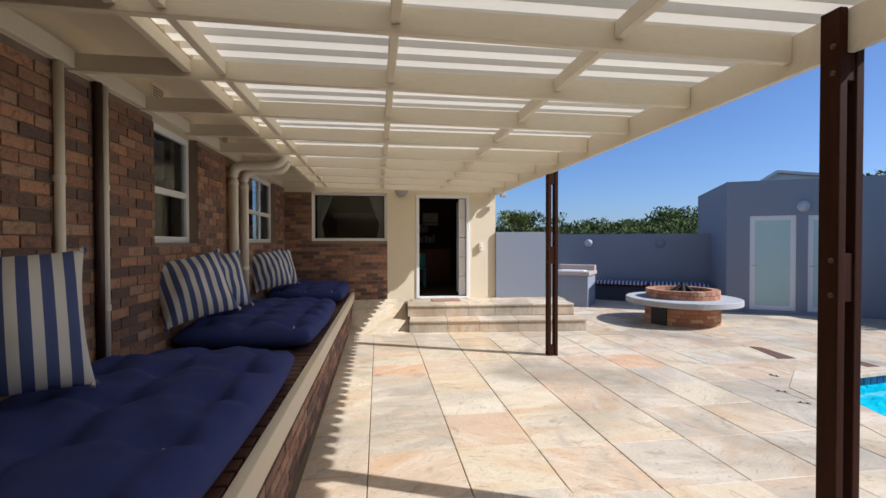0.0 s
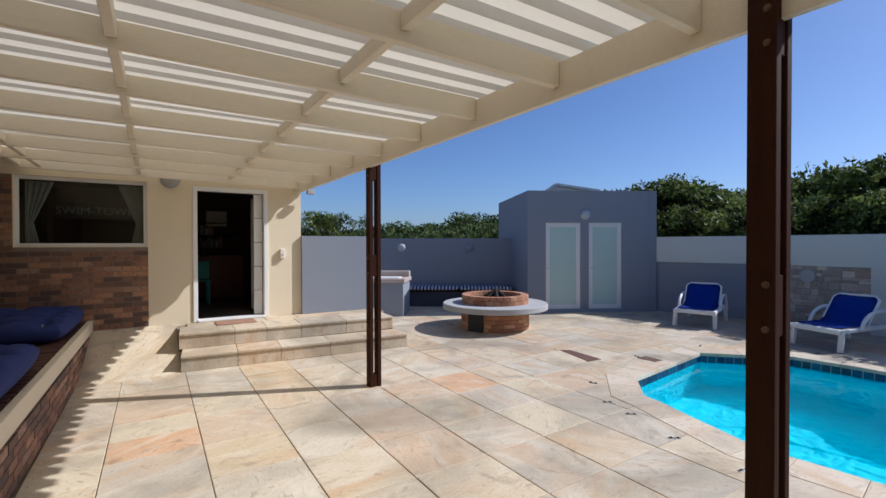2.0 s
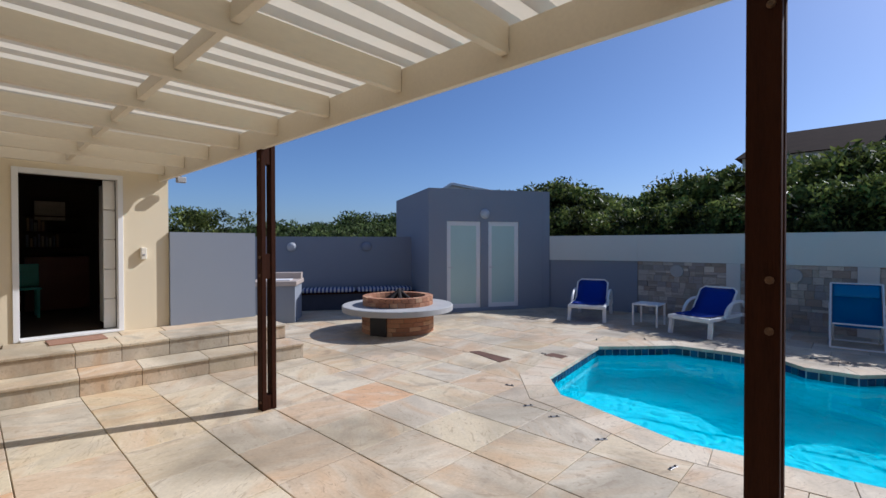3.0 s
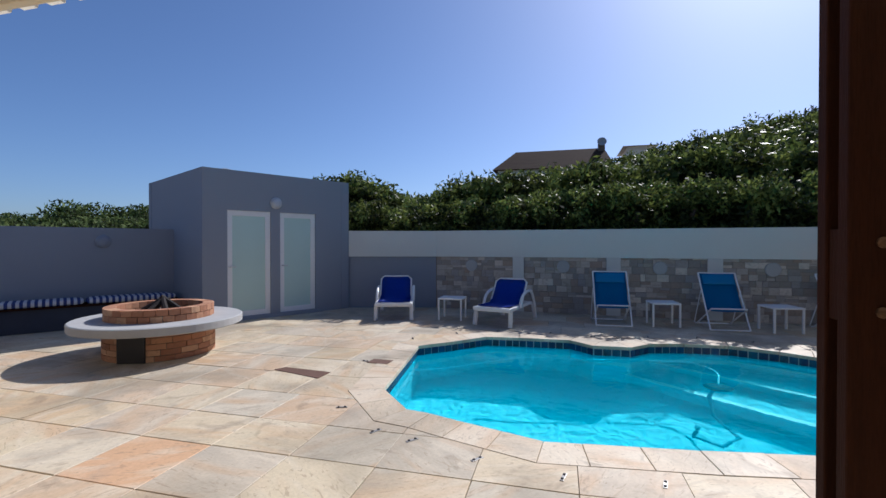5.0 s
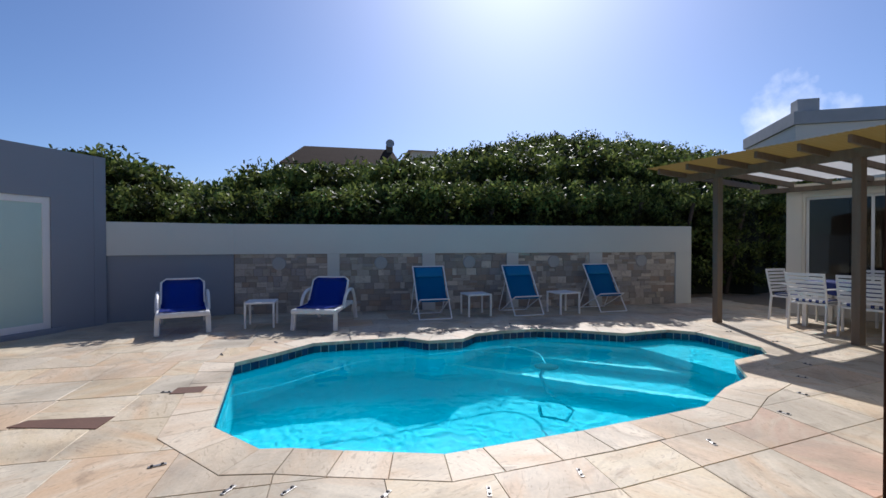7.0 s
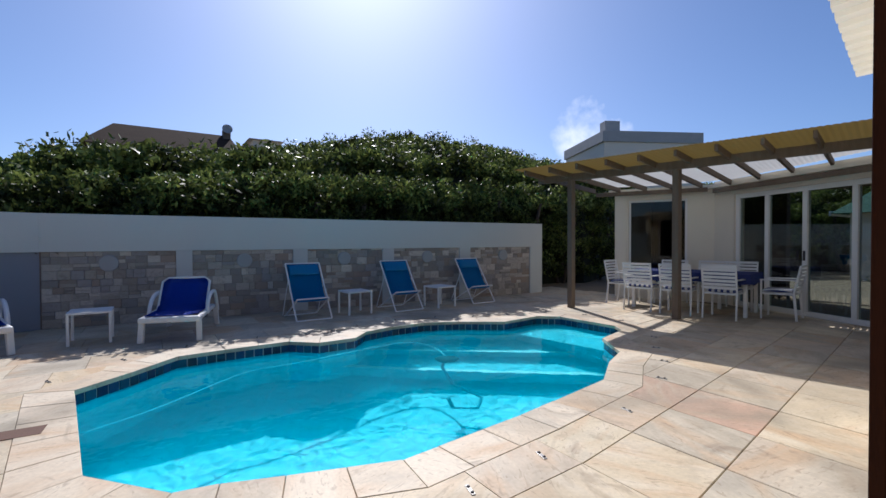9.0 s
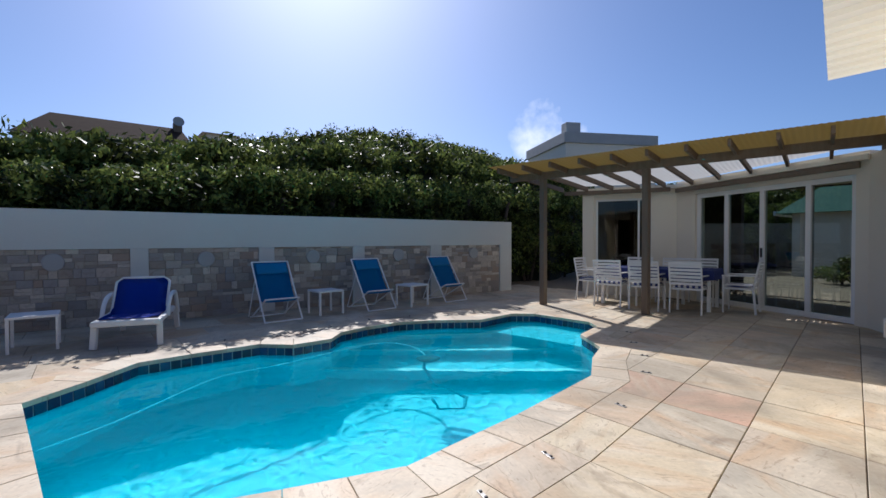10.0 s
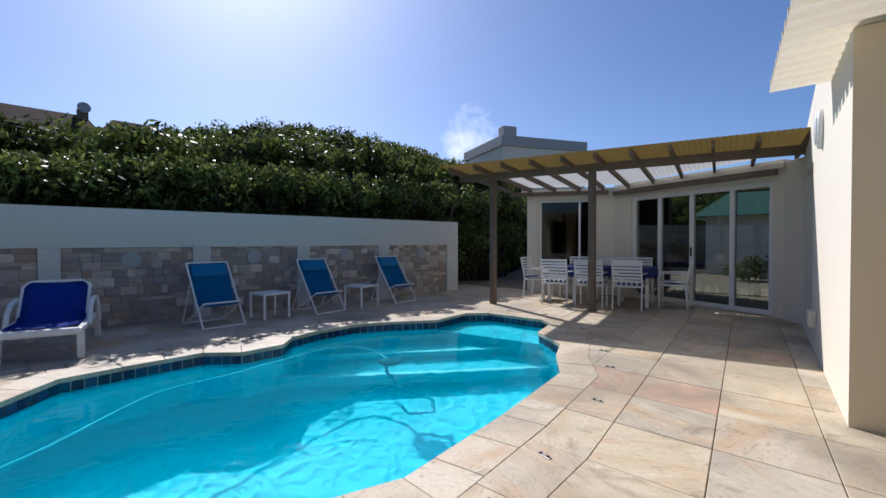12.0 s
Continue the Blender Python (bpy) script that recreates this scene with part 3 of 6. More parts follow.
for q in ((0, 1, 2, 3), (1, 5, 2), (0, 3, 4), (2, 5, 4, 3), (0, 4, 5, 1)):
    bm.faces.new([vs[i] for i in q])
tagged(part("ramp", bm, M_SLATE), "smooth stone ramp beside the door steps", "ramp", kind="structure")

# ---- garden walls ----
wall("wall_garden_west", (2.3, 8.05), (3.5, 8.0), 0.2, -0.02, 1.74, M_BLUE, "blue-grey plastered garden wall")
wall("wall_garden_return", (3.5, 8.0), (4.3, 11.9), 0.2, -0.02, 1.74, M_BLUE, "blue-grey plastered garden wall return")
wall("wall_garden_back", (4.3, 11.9), (8.6, 9.2), 0.2, -0.02, 1.75, M_BLUE, "blue-grey plastered garden back wall")
SC, SR, SL = (7.5, 8.05), (10.15, 6.5), (9.05, 10.95)
wall("shed_wall_front", SC, SR, 0.2, -0.02, 2.84, M_BLUE, "blue-grey plastered outbuilding wall with two doors", [(0.43, 1.26, 0.07, 2.09), (1.45, 2.24, 0.07, 2.09)])
wall("shed_wall_side", SL, SC, 0.2, -0.02, 2.84, M_BLUE, "blue-grey plastered outbuilding side wall")
SB = (SR[0] + 1.55, SR[1] + 2.9)
wall("shed_wall_back", SB, SL, 0.2, -0.02, 2.84, M_BLUE, "blue-grey plastered outbuilding rear wall")
wall("shed_wall_end", SR, SB, 0.2, -0.02, 2.84, M_BLUE, "blue-grey plastered outbuilding end wall")
bm = bmesh.new()
prism(bm, [(SC[0] + 0.12, SC[1] + 0.08), (SR[0] - 0.02, SR[1] + 0.14), (SB[0] - 0.1, SB[1] - 0.1), (SL[0], SL[1] - 0.1)], 2.7, 2.78)
tagged(part("shed_roof", bm, M_CONCRETE), "flat concrete outbuilding roof behind its parapet", "roof", kind="structure")

# wall behind the loungers: stone panels between pilasters under a pale band
BA, BB, BC = (10.2, 6.55), (10.75, 4.6), (10.1, -5.25)
wall("wall_east_side", BA, BB, 0.2, -0.02, 1.17, M_BLUE, "blue-grey plastered garden wall below a pale band")
wall("wall_east_core", BB, BC, 0.2, -0.02, 1.17, M_MORTAR, "mortar bed of the stone panels")
bm = bmesh.new()
for p, q, ov in ((BA, BB, 0.0), (BB, BC, 0.0)):
    m, ln_ = along(p, q)
    box(bm, -0.0, -0.05, 1.17, ln_, 0.22, 1.755, m)
tagged(part("wall_east_band", bm, M_BAND), "pale grey-green plastered band along the garden wall", "wall", kind="structure")
EM, EL = along(BB, BC)

# ---- pool room with glass doors ----
RA, RB, RC_, RD = (8.42, -5.98), (6.62, -6.88), (3.3, -5.45), (2.44, -0.52)
wall("wall_room_side", RA, RB, 0.25, -0.02, 2.42, M_CREAMWHITE, "cream plastered room wall with tinted window", [(0.3, 1.5, 0.62, 2.24)])
GL = math.hypot(RC_[0] - RB[0], RC_[1] - RB[1])
wall("wall_room_glass", RB, RC_, 0.25, -0.02, 2.56, M_CREAMWHITE, "cream plastered wall round white glass sliding doors", [(0.5, 3.45, 0.0, 2.24)])
wall("wall_room_end", RA, (9.6, -9.0), -0.25, -0.02, 2.42, M_CREAMWHITE, "cream plastered room end wall")
RE = (3.02, -5.0)
wall("wall_room_pier", RC_, RE, 0.25, -0.02, 2.5, M_CREAMWHITE, "cream plastered wall end beside the glass doors")
wall("wall_house_east", RE, RD, 0.3, -0.02, 2.75, M_CREAMWHITE, "sunlit cream plastered house wall with a side door", [(0.2, 1.6, 0.02, 2.2)], slope=0.8)
wall("wall_house_pier", RD, (1.95, -0.52), 0.3, -0.02, 2.66, M_CREAM, "cream plastered end of the house wall")
bm = bmesh.new()
prism(bm, [(RA[0] + 0.1, RA[1] + 0.1), (RB[0], RB[1] + 0.1), (RC_[0], RC_[1] + 0.1), (2.4, -9.0), (9.6, -9.0)], 2.42, 2.5)
tagged(part("ceiling_room", bm, M_CREAMWHITE), "flat roof and ceiling of the pool room", "ceiling", kind="structure")
# inner walls carry painted-in dimness; the rear opening shows the green-roofed house
wall("wall_room_back", (9.45, -8.8), (2.4, -8.8), 0.2, -0.02, 2.415, M_DARKROOM, "rear wall of the pool room with a wide opening, dimness put into the colour", [(3.45, 6.55, 0.0, 2.4)])
wall("wall_room_west", (2.6, -8.8), (2.6, -4.6), 0.2, -0.02, 2.7, M_DARKROOM, "inner side wall of the pool room, dimness put into the colour")

# weathered pergola
PA, PB = Vector((7.8, -3.75, 0)), Vector((5.9, -4.13, 0))
perg = thing("pergola", Matrix(), "weathered timber pergola with yellowed roof sheets over the dining table", "pergola")
for p in (PA, PB):
    bm = bmesh.new()
    box(bm, p.x - 0.055, p.y - 0.055, 0, p.x + 0.055, p.y + 0.055, 2.5, bev=0.008)
    part("post", bm, M_GREYWOOD, perg)
pd = (PB - PA).normalized()
pn = Vector((-pd.y, pd.x, 0))
if pn.y < 0:
    pn = -pn
DECKZ = 2.605
bm = bmesh.new()
bar(bm, PA - pd * 0.75 + Vector((0, 0, 2.56)), PB + pd * 2.98 + Vector((0, 0, 2.56)), 0.06, 0.14, 0.006)
part("beam", bm, M_GREYWOOD, perg)


def to_wall(c):
    """How far the room's wall lies behind the point c of the beam."""
    best = 2.6
    for p, q in ((RA, RB), (RB, RC_)):
        p, q = Vector(p), Vector(q)
        e, w = q - p, -pn.xy
        det = e.x * w.y - e.y * w.x
        if abs(det) > 1e-6:
            t = ((c.x - p.x) * w.y - (c.y - p.y) * w.x) / det
            k = ((p.y - c.y) * e.x - (p.x - c.x) * e.y) / (w.y * e.x - w.x * e.y)
            if -0.35 <= t <= 1.1 and k > 0:
                best = min(best, k)
    return best - 0.03


def roof_z(n):
    return DECKZ + 0.05 * n


for k in range(11):
    c = PA - pd * 0.6 + pd * (0.548 * k)
    n1 = -to_wall(c)
    bm = bmesh.new()
    bar(bm, (*(c + pn * 0.72).xy, roof_z(0.72)), (*(c + pn * n1).xy, roof_z(n1)), 0.045, 0.1, 0.005)
    part("rafter", bm, M_GREYWOOD, perg)


def wavy(bm, a, b, n0, n1, lift, amp=0.003, pitch=0.076):
    """Corrugated sheeting along the line a to b, from n0 in front of the beam to n1 behind it (None: to the wall)."""
    d = b - a
    k = int(d.length / pitch * 4)
    rows_ = []
    for i in range(k + 1):
        c = a + d * i / k
        m1 = -to_wall(c) if n1 is None else n1
        rows_.append([bm.verts.new((*(c + pn * n).xy, roof_z(n) + lift + amp * math.sin(i * math.pi / 2))) for n in (n0, m1)])
    for u, v in zip(rows_, rows_[1:]):
        bm.faces.new((u[0], v[0], v[1], u[1]))


bm = bmesh.new()
wavy(bm, PA - pd * 0.75, PB + pd * 3.0, 0.85, -0.5, 0.056)
part("roof_sheet", bm, M_YELLOWSHEET, perg, "yellowed corrugated roof sheets", smooth=True)
bm = bmesh.new()
wavy(bm, PA - pd * 0.3, PB + pd * 2.95, -0.45, None, 0.075)
part("roof_sheet", bm, M_CLEARSHEET, perg, "cloudy clear corrugated roof sheets", smooth=True)
bm = bmesh.new()
bar(bm, (8.75, -5.72, 2.4), (6.7, -6.74, 2.4), 0.05, 0.09, 0.004)
part("ledger", bm, M_GREYWOOD, perg)
bm = bmesh.new()
bar(bm, (6.6, -6.78, 2.36), (3.4, -5.42, 2.36), 0.05, 0.09, 0.004)
part("ledger", bm, M_GREYWOOD, perg)


# ---- windows and doors ----
def framed(name, p0, p1, s0, s1, z0, z1, label, cols=(), rows=(), fw=0.06, inset=0.08, pane=None, kind="structure", cat="window", depth=0.05):
    """A white framed window in a wall's opening: outer frame, mullions at cols, transoms at rows, and a pane in each light."""
    m, _ = along(p0, p1)
    w = thing(name, m @ pose(s0, inset, z0), label, cat, kind=kind)
    W, H = s1 - s0, z1 - z0
    bm = bmesh.new()
    for b in ((0, 0, 0, fw, depth, H), (W - fw, 0, 0, W, depth, H), (fw, 0, 0, W - fw, depth, fw), (fw, 0, H - fw, W - fw, depth, H)):
        box(bm, *b, bev=0.004)
    part("window_frame", bm, M_WHITE, w)
    xs, zs = [fw, *[c * W for c in cols], W - fw], [fw, *[r * H for r in rows], H - fw]
    for c in xs[1:-1]:
        part("mullion", boxes((c - fw / 2, -0.003, fw, c + fw / 2, depth - 0.003, H - fw), bev=0.004), M_WHITE, w)
    for r in zs[1:-1]:
        part("transom", boxes((fw, -0.002, r - fw / 2, W - fw, depth - 0.002, r + fw / 2), bev=0.004), M_WHITE, w)
    for i in range(len(xs) - 1):
        for j in range(len(zs) - 1):
            a, b = xs[i] + (fw / 2 if i else 0), xs[i + 1] - (fw / 2 if i < len(xs) - 2 else 0)
            c, d = zs[j] + (fw / 2 if j else 0), zs[j + 1] - (fw / 2 if j < len(zs) - 2 else 0)
            pn_ = part("pane", boxes((a, depth * 0.4, c, b, depth * 0.4 + 0.006, d)), pane or M_GLASS, w)
            pn_.visible_shadow = False
    return w


for i, (a, b) in enumerate(WIN_W):
    framed(f"window_{i + 1}", (WX, FY), WS, FY - b, FY - a, 1.53, 2.568, "white framed sash window in the brick wall", cols=((), (0.42,))[i], rows=(0.45,), inset=-0.13)
framed("window_3", (WX, FY), (3, FY), -1.33 - WX, 0.1 - WX, 1.57, 2.5, "wide white framed picture window with tied curtains", fw=0.045, inset=0.06)
framed("window_4", RA, RB, 0.3, 1.5, 0.62, 2.24, "tinted picture window of the pool room", fw=0.045, inset=0.06, cols=(0.78,), pane=M_DARKPANE)
gd = framed("door_glass", RB, RC_, 0.5, 3.45, 0.01, 2.24, "white framed glass sliding doors mirroring the garden", cols=(0.24, 0.49, 0.76), fw=0.085, inset=0.05, pane=M_TINTED, cat="door", depth=0.08)
for x in (1.33, 1.45):
    part("door_handle", boxes((x - 0.012, -0.03, 0.95, x + 0.012, 0.0, 1.12), bev=0.004), M_BLACK, gd)
framed("door_side", RE, RD, 0.2, 1.6, 0.02, 2.2, "white framed glass side door", cols=(0.5,), fw=0.07, inset=0.1, pane=M_TINTED, cat="door")
for nm, a, b in (("door_shed", 0.43, 1.26), ("door_shed", 1.45, 2.24)):
    d = framed(nm, SC, SR, a, b, 0.07, 2.09, "white framed door with frosted green glass", fw=0.1, inset=0.03, pane=M_FROST, cat="door")
    bm = bmesh.new()
    tube(bm, [(0.05, -0.005, 0.95), (0.05, -0.05, 0.95), (0.15, -0.05, 0.95)], 0.009, 8)
    part("door_handle", bm, M_STEEL, d, "steel lever handle")
tagged(part("shed_sill", boxes((0.3, -0.06, -0.01, 2.4, 0.0, 0.07), bev=0.01), M_BLUE), "low plastered sill under the outbuilding doors", "sill", kind="structure").matrix_basis = along(SC, SR)[0]

# entrance door: frame and the leaf folded inwards
ed = thing("door_entrance", pose(0.68, FY, 0.41), "open white panelled stable door in a white frame", "door", kind="structure")
part("door_frame", boxes((0, -0.02, 0, 0.06, 0.1, 2.07), (1.02, -0.02, 0, 1.08, 0.1, 2.07), (0.06, -0.02, 2.01, 1.02, 0.1, 2.07), bev=0.004), M_WHITE, ed)
part("threshold", boxes((0.06, -0.05, 0, 1.02, 0.12, 0.03), bev=0.004), M_WHITE, ed)
leaf = bmesh.new()
for k in range(5):
    box(leaf, 0.885, 0.11, 0.04 + 0.395 * k, 0.925 + 0.09, 0.155, 0.425 + 0.395 * k, bev=0.006)
part("door_leaf", leaf, M_WHITE, ed, "white boarded half of the stable door")
part("door_leaf", boxes((0.97, 0.16, 0.04, 1.01, 0.9, 2.0), bev=0.004), M_WHITE, ed)

# things in the dim entrance room
cab = thing("book_cabinet", pose(1.0, FY + 3.3, 0.4), "dark wooden cabinet with papers and books", "cabinet")
part("body", boxes((0, 0, 0, 0.9, 0.25, 0.95), bev=0.01), mat("red_brown_wood", (0.14, 0.03, 0.02), 0.4), cab)
for k in range(3):
    part("shelf", boxes((0, 0.05, 1.1 + 0.28 * k, 0.8, 0.25, 1.12 + 0.28 * k), bev=0.003), M_DARKWOOD, cab)
for k in range(14):
    h = 0.15 + 0.08 * random.random()
    bk = part("book", boxes((0, 0.07, 0, 0.03, 0.2, h), bev=0.002), mat("book_cover", random.choice([(0.5, 0.47, 0.4), (0.2, 0.2, 0.25), (0.4, 0.3, 0.2)]), 0.6), None)
    bk.matrix_basis = cab.matrix_basis @ pose(0.04 + 0.05 * (k % 9) + 0.01 * (k // 9), 0, 1.12 + 0.28 * (k // 9))
    tagged(bk, "small book standing on the dark shelf", "book", "books on the shelf")
pic = part("picture_frame", boxes((0, 0, 0, 0.42, 0.02, 0.34), bev=0.004), mat("pale_print", (0.55, 0.52, 0.45), 0.7, var=0.3, scale=9), None)
pic.matrix_basis = pose(1.15, FY + 3.4, 2.0)
tagged(pic, "pale framed print hanging on the dark wall", "picture")
stool = thing("garden_chair", pose(0.72, FY + 2.3, 0.4), "turquoise painted chair just inside the door", "chair")
teal = mat("turquoise_paint", (0.05, 0.4, 0.38), 0.5)
for x in (0, 0.36):
    for y in (0, 0.36):
        part("leg", boxes((x, y, 0, x + 0.04, y + 0.04, 0.45), bev=0.004), teal, stool)
part("seat", boxes((-0.02, -0.02, 0.45, 0.42, 0.42, 0.48), bev=0.008), teal, stool)
part("backrest", boxes((-0.02, 0.38, 0.48, 0.42, 0.41, 0.85), bev=0.008), teal, stool)
M_CURTAIN = mat("pale_curtain", (0.5, 0.47, 0.42), 0.9, var=0.1)
for sx, s in ((-1.27, 1), (0.04, -1)):
    bm = bmesh.new()
    n = 14
    rows_ = [(2.46, 0.3), (2.2, 0.2), (1.9, 0.08), (1.62, 0.14)]
    vs = [[bm.verts.new((sx + s * w * i / n, 0.02 * math.sin(i * 1.9), z)) for i in range(n + 1)] for z, w in rows_]
    for a, b in zip(vs, vs[1:]):
        for i in range(n):
            bm.faces.new((a[i], a[i + 1], b[i + 1], b[i]))
    c = part("curtain", bm, M_CURTAIN, None, smooth=True)
    c.matrix_basis = pose(0, FY + 0.32, 0)
    tagged(c, "pale tied-back curtain behind the picture window", "curtain", "curtains of the picture window")

# pale curtain drawn behind the near sash window
bm = bmesh.new()
n = 48
vs = [[bm.verts.new((0.025 * math.sin(i * 0.9) + 0.008 * math.sin(i * 2.3), 3.1 + 1.05 * i / n, z)) for i in range(n + 1)] for z in (2.55, 2.0, 1.48)]
for a, b in zip(vs, vs[1:]):
    for i in range(n):
        bm.faces.new((a[i], a[i + 1], b[i + 1], b[i]))
bmesh.ops.solidify(bm, geom=bm.faces[:], thickness=0.004)
c = part("curtain", bm, M_CURTAIN, None, smooth=True)
c.matrix_basis = pose(wx(3.6) - 0.33, 0, 0)
tagged(c, "pale curtain drawn behind the brick wall's sash window", "curtain")

# ---- wall fittings ----
M_LAMPGLASS = mat("opal_lamp_glass", (0.75, 0.75, 0.72), 0.25, var=0.03)
M_PALEGREY = mat("pale_grey_lamp_casing", (0.5, 0.52, 0.54), 0.5)
M_LAMPGREY = mat("grey_lamp_casing", (0.38, 0.37, 0.36), 0.5)


def bulkhead(m, r, label, ry=None, casing=None, cover=None):
    """A round wall lamp that stands out along -y of m."""
    l = thing("wall_lamp", m, label, "wall lamp", "bulkhead lamps")
    k = (ry or r) / r
    for nm, prof, mt in (("casing", [(r, 0), (r, 0.035), (r * 0.86, 0.05)], casing or M_WHITE), ("lamp_cover", [(r * 0.84, 0.045), (r * 0.75, 0.062), (r * 0.4, 0.072), (0.01, 0.075)], cover or M_LAMPGLASS)):
        bm = bmesh.new()
        lathe(bm, prof, 28)
        bmesh.ops.transform(bm, matrix=Matrix.Rotation(radians(90), 4, "X") @ Matrix.Diagonal((1, k, 1, 1)), verts=bm.verts)
        part(nm, bm, mt, l, smooth=True)
    return l


bulkhead(pose(0.39, FY, 2.56), 0.13, "round grey bulkhead lamp on the cream wall", casing=M_LAMPGREY, cover=M_LAMPGREY)
bulkhead(along(SC, SR)[0] @ pose(1.36, 0, 2.27), 0.115, "round grey-white bulkhead lamp above the outbuilding doors", casing=M_PALEGREY, cover=M_PALEGREY)
GW = along((4.3, 11.9), (8.6, 9.2))[0]
bulkhead(GW @ pose(1.7, 0, 1.5), 0.11, "round grey bulkhead lamp on the back garden wall", casing=M_PALEGREY, cover=M_PALEGREY)
bulkhead(GW @ pose(3.5, 0, 1.5), 0.12, "round blue-grey bulkhead lamp on the back garden wall", casing=M_BLUE, cover=M_BLUE)
HE = along(RE, RD)[0]
bulkhead(HE @ pose(2.62, 0, 2.38) @ Matrix.Rotation(radians(180), 4, "Z") @ pose(0, 0, 0, 0, 0, 180), 0.11, "oval white bulkhead lamp on the sunlit wall", 0.2)
tagged(part("wall_box", boxes((1.95, -0.07, 0.3, 2.2, 0, 0.47), bev=0.012), M_CREAMWHITE), "cream plastic junction box low on the house wall", "junction box").matrix_basis = HE
bx = thing("door_intercom", pose(1.985, FY, 1.36), "small cream intercom box beside the door", "intercom")
part("body", boxes((-0.035, -0.06, 0, 0.035, 0, 0.16), bev=0.008), M_CREAMWHITE, bx)
part("button", boxes((-0.012, -0.066, 0.05, 0.012, -0.06, 0.075), bev=0.002), M_LAMPGREY, bx)
fl = thing("flood_light", pose(2.42, FY - 0.15, 2.5), "small floodlight hanging under the roof corner", "flood light")
part("bracket", boxes((-0.01, -0.01, 0, 0.01, 0.01, 0.17)), M_STEEL, fl)
part("lamp_head", boxes((-0.06, -0.05, -0.06, 0.06, 0.03, 0.02), bev=0.01), M_LAMPGREY, fl)


def pipe(name, pts, r, material, label, group, clips=()):
    p = thing(name, Matrix(), label, "pipe", group)
    bm = bmesh.new()
    tube(bm, pts, r, 14)
    part("tube", bm, material, p, smooth=True)
    for c in clips:
        bm = bmesh.new()
        lathe(bm, [(r + 0.006, -0.02), (r + 0.006, 0.02)], 14, c)
        part("collar", bm, material, p)
    return p


def bend(a, b, c, k=6):
    a, b, c = Vector(a), Vector(b), Vector(c)
    return [a * (1 - t) ** 2 + b * 2 * t * (1 - t) + c * t * t for t in [i / k for i in range(k + 1)]]


M_PIPE = mat("cream_pipe_paint", (0.78, 0.72, 0.58), 0.45, var=0.06, scale=4, fine=60)
for y, x1 in ((4.93, -1.2), (5.35, -1.25)):
    pipe("downpipe", [(wx(y) + 0.08, y, 0.56), (wx(y) + 0.08, y, 2.3), *bend((wx(y) + 0.08, y, 2.33), (wx(y) + 0.08, y, 2.46), (wx(y) + 0.22, y, 2.47)), *bend((-1.4, y, 2.475), (x1, y, 2.48), (x1, y, 2.64))], 0.055, M_PIPE, "cream painted downpipe with a swept elbow", "downpipes", [(wx(y) + 0.08, y, 2.25), (wx(y) + 0.08, y, 1.2)])
for y in (2.05, 2.47):
    pipe("conduit_pipe", [(wx(y) + 0.03, y, 0.56), (wx(y) + 0.034, y, 2.57)], 0.026, M_PIPE, "slim cream conduit pipe on the brick wall", "conduit pipes", [(wx(y) + 0.03, y, 1.1), (wx(y) + 0.03, y, 1.9)])
pipe("conduit_pipe", [(wx(2.41) + 0.035, 2.405, 0.56), (wx(2.41) + 0.035, 2.405, 2.57)], 0.026, mat("brown_pipe_paint", (0.05, 0.025, 0.018), 0.5), "dark brown pipe on the brick wall", "conduit pipes")

# ---- bench along the house ----
BX, BZ = -0.57, 0.55
bench = thing("veranda_bench", Matrix(), "long built-in bench with brick front and dark timber slats", "bench")
BN, BF = (-0.655, -3.9), (-0.53, FY - 0.003)  # front line of the bench
bm = bmesh.new()
prism(bm, [(wx(-3.9) + 0.004, -3.9), (BN[0] - 0.03, -3.9), (BF[0] - 0.03, BF[1]), (WX + 0.004, BF[1])], -0.01, 0.43)
part("core", bm, M_MORTAR, bench)
bm = bmesh.new()
bar(bm, (BN[0] - 0.03, BN[1], 0.48), (BF[0] - 0.03, BF[1], 0.48), 0.06, 0.15, 0.006)
part("edge_beam", bm, M_CREAM, bench, "cream plastered edge beam")
slat = None
y = -1.6
while y < FY - 0.12:
    if slat is None:
        slat = part("slat", boxes((-1.24, 0, 0.5, 0.0, 0.1, 0.548), bev=0.004), M_DECK, bench)
        slat.location = (-0.66, y, 0)
        me_slat = slat.data
    else:
        s = new("slat", me_slat)
        s.parent, s.location = bench, (BN[0] + (BF[0] - BN[0]) * (y + 3.9) / 12 - 0.072 + 0.016 * (random.random() - 0.5), y, 0.004 * (random.random() - 0.5))
    y += 0.118


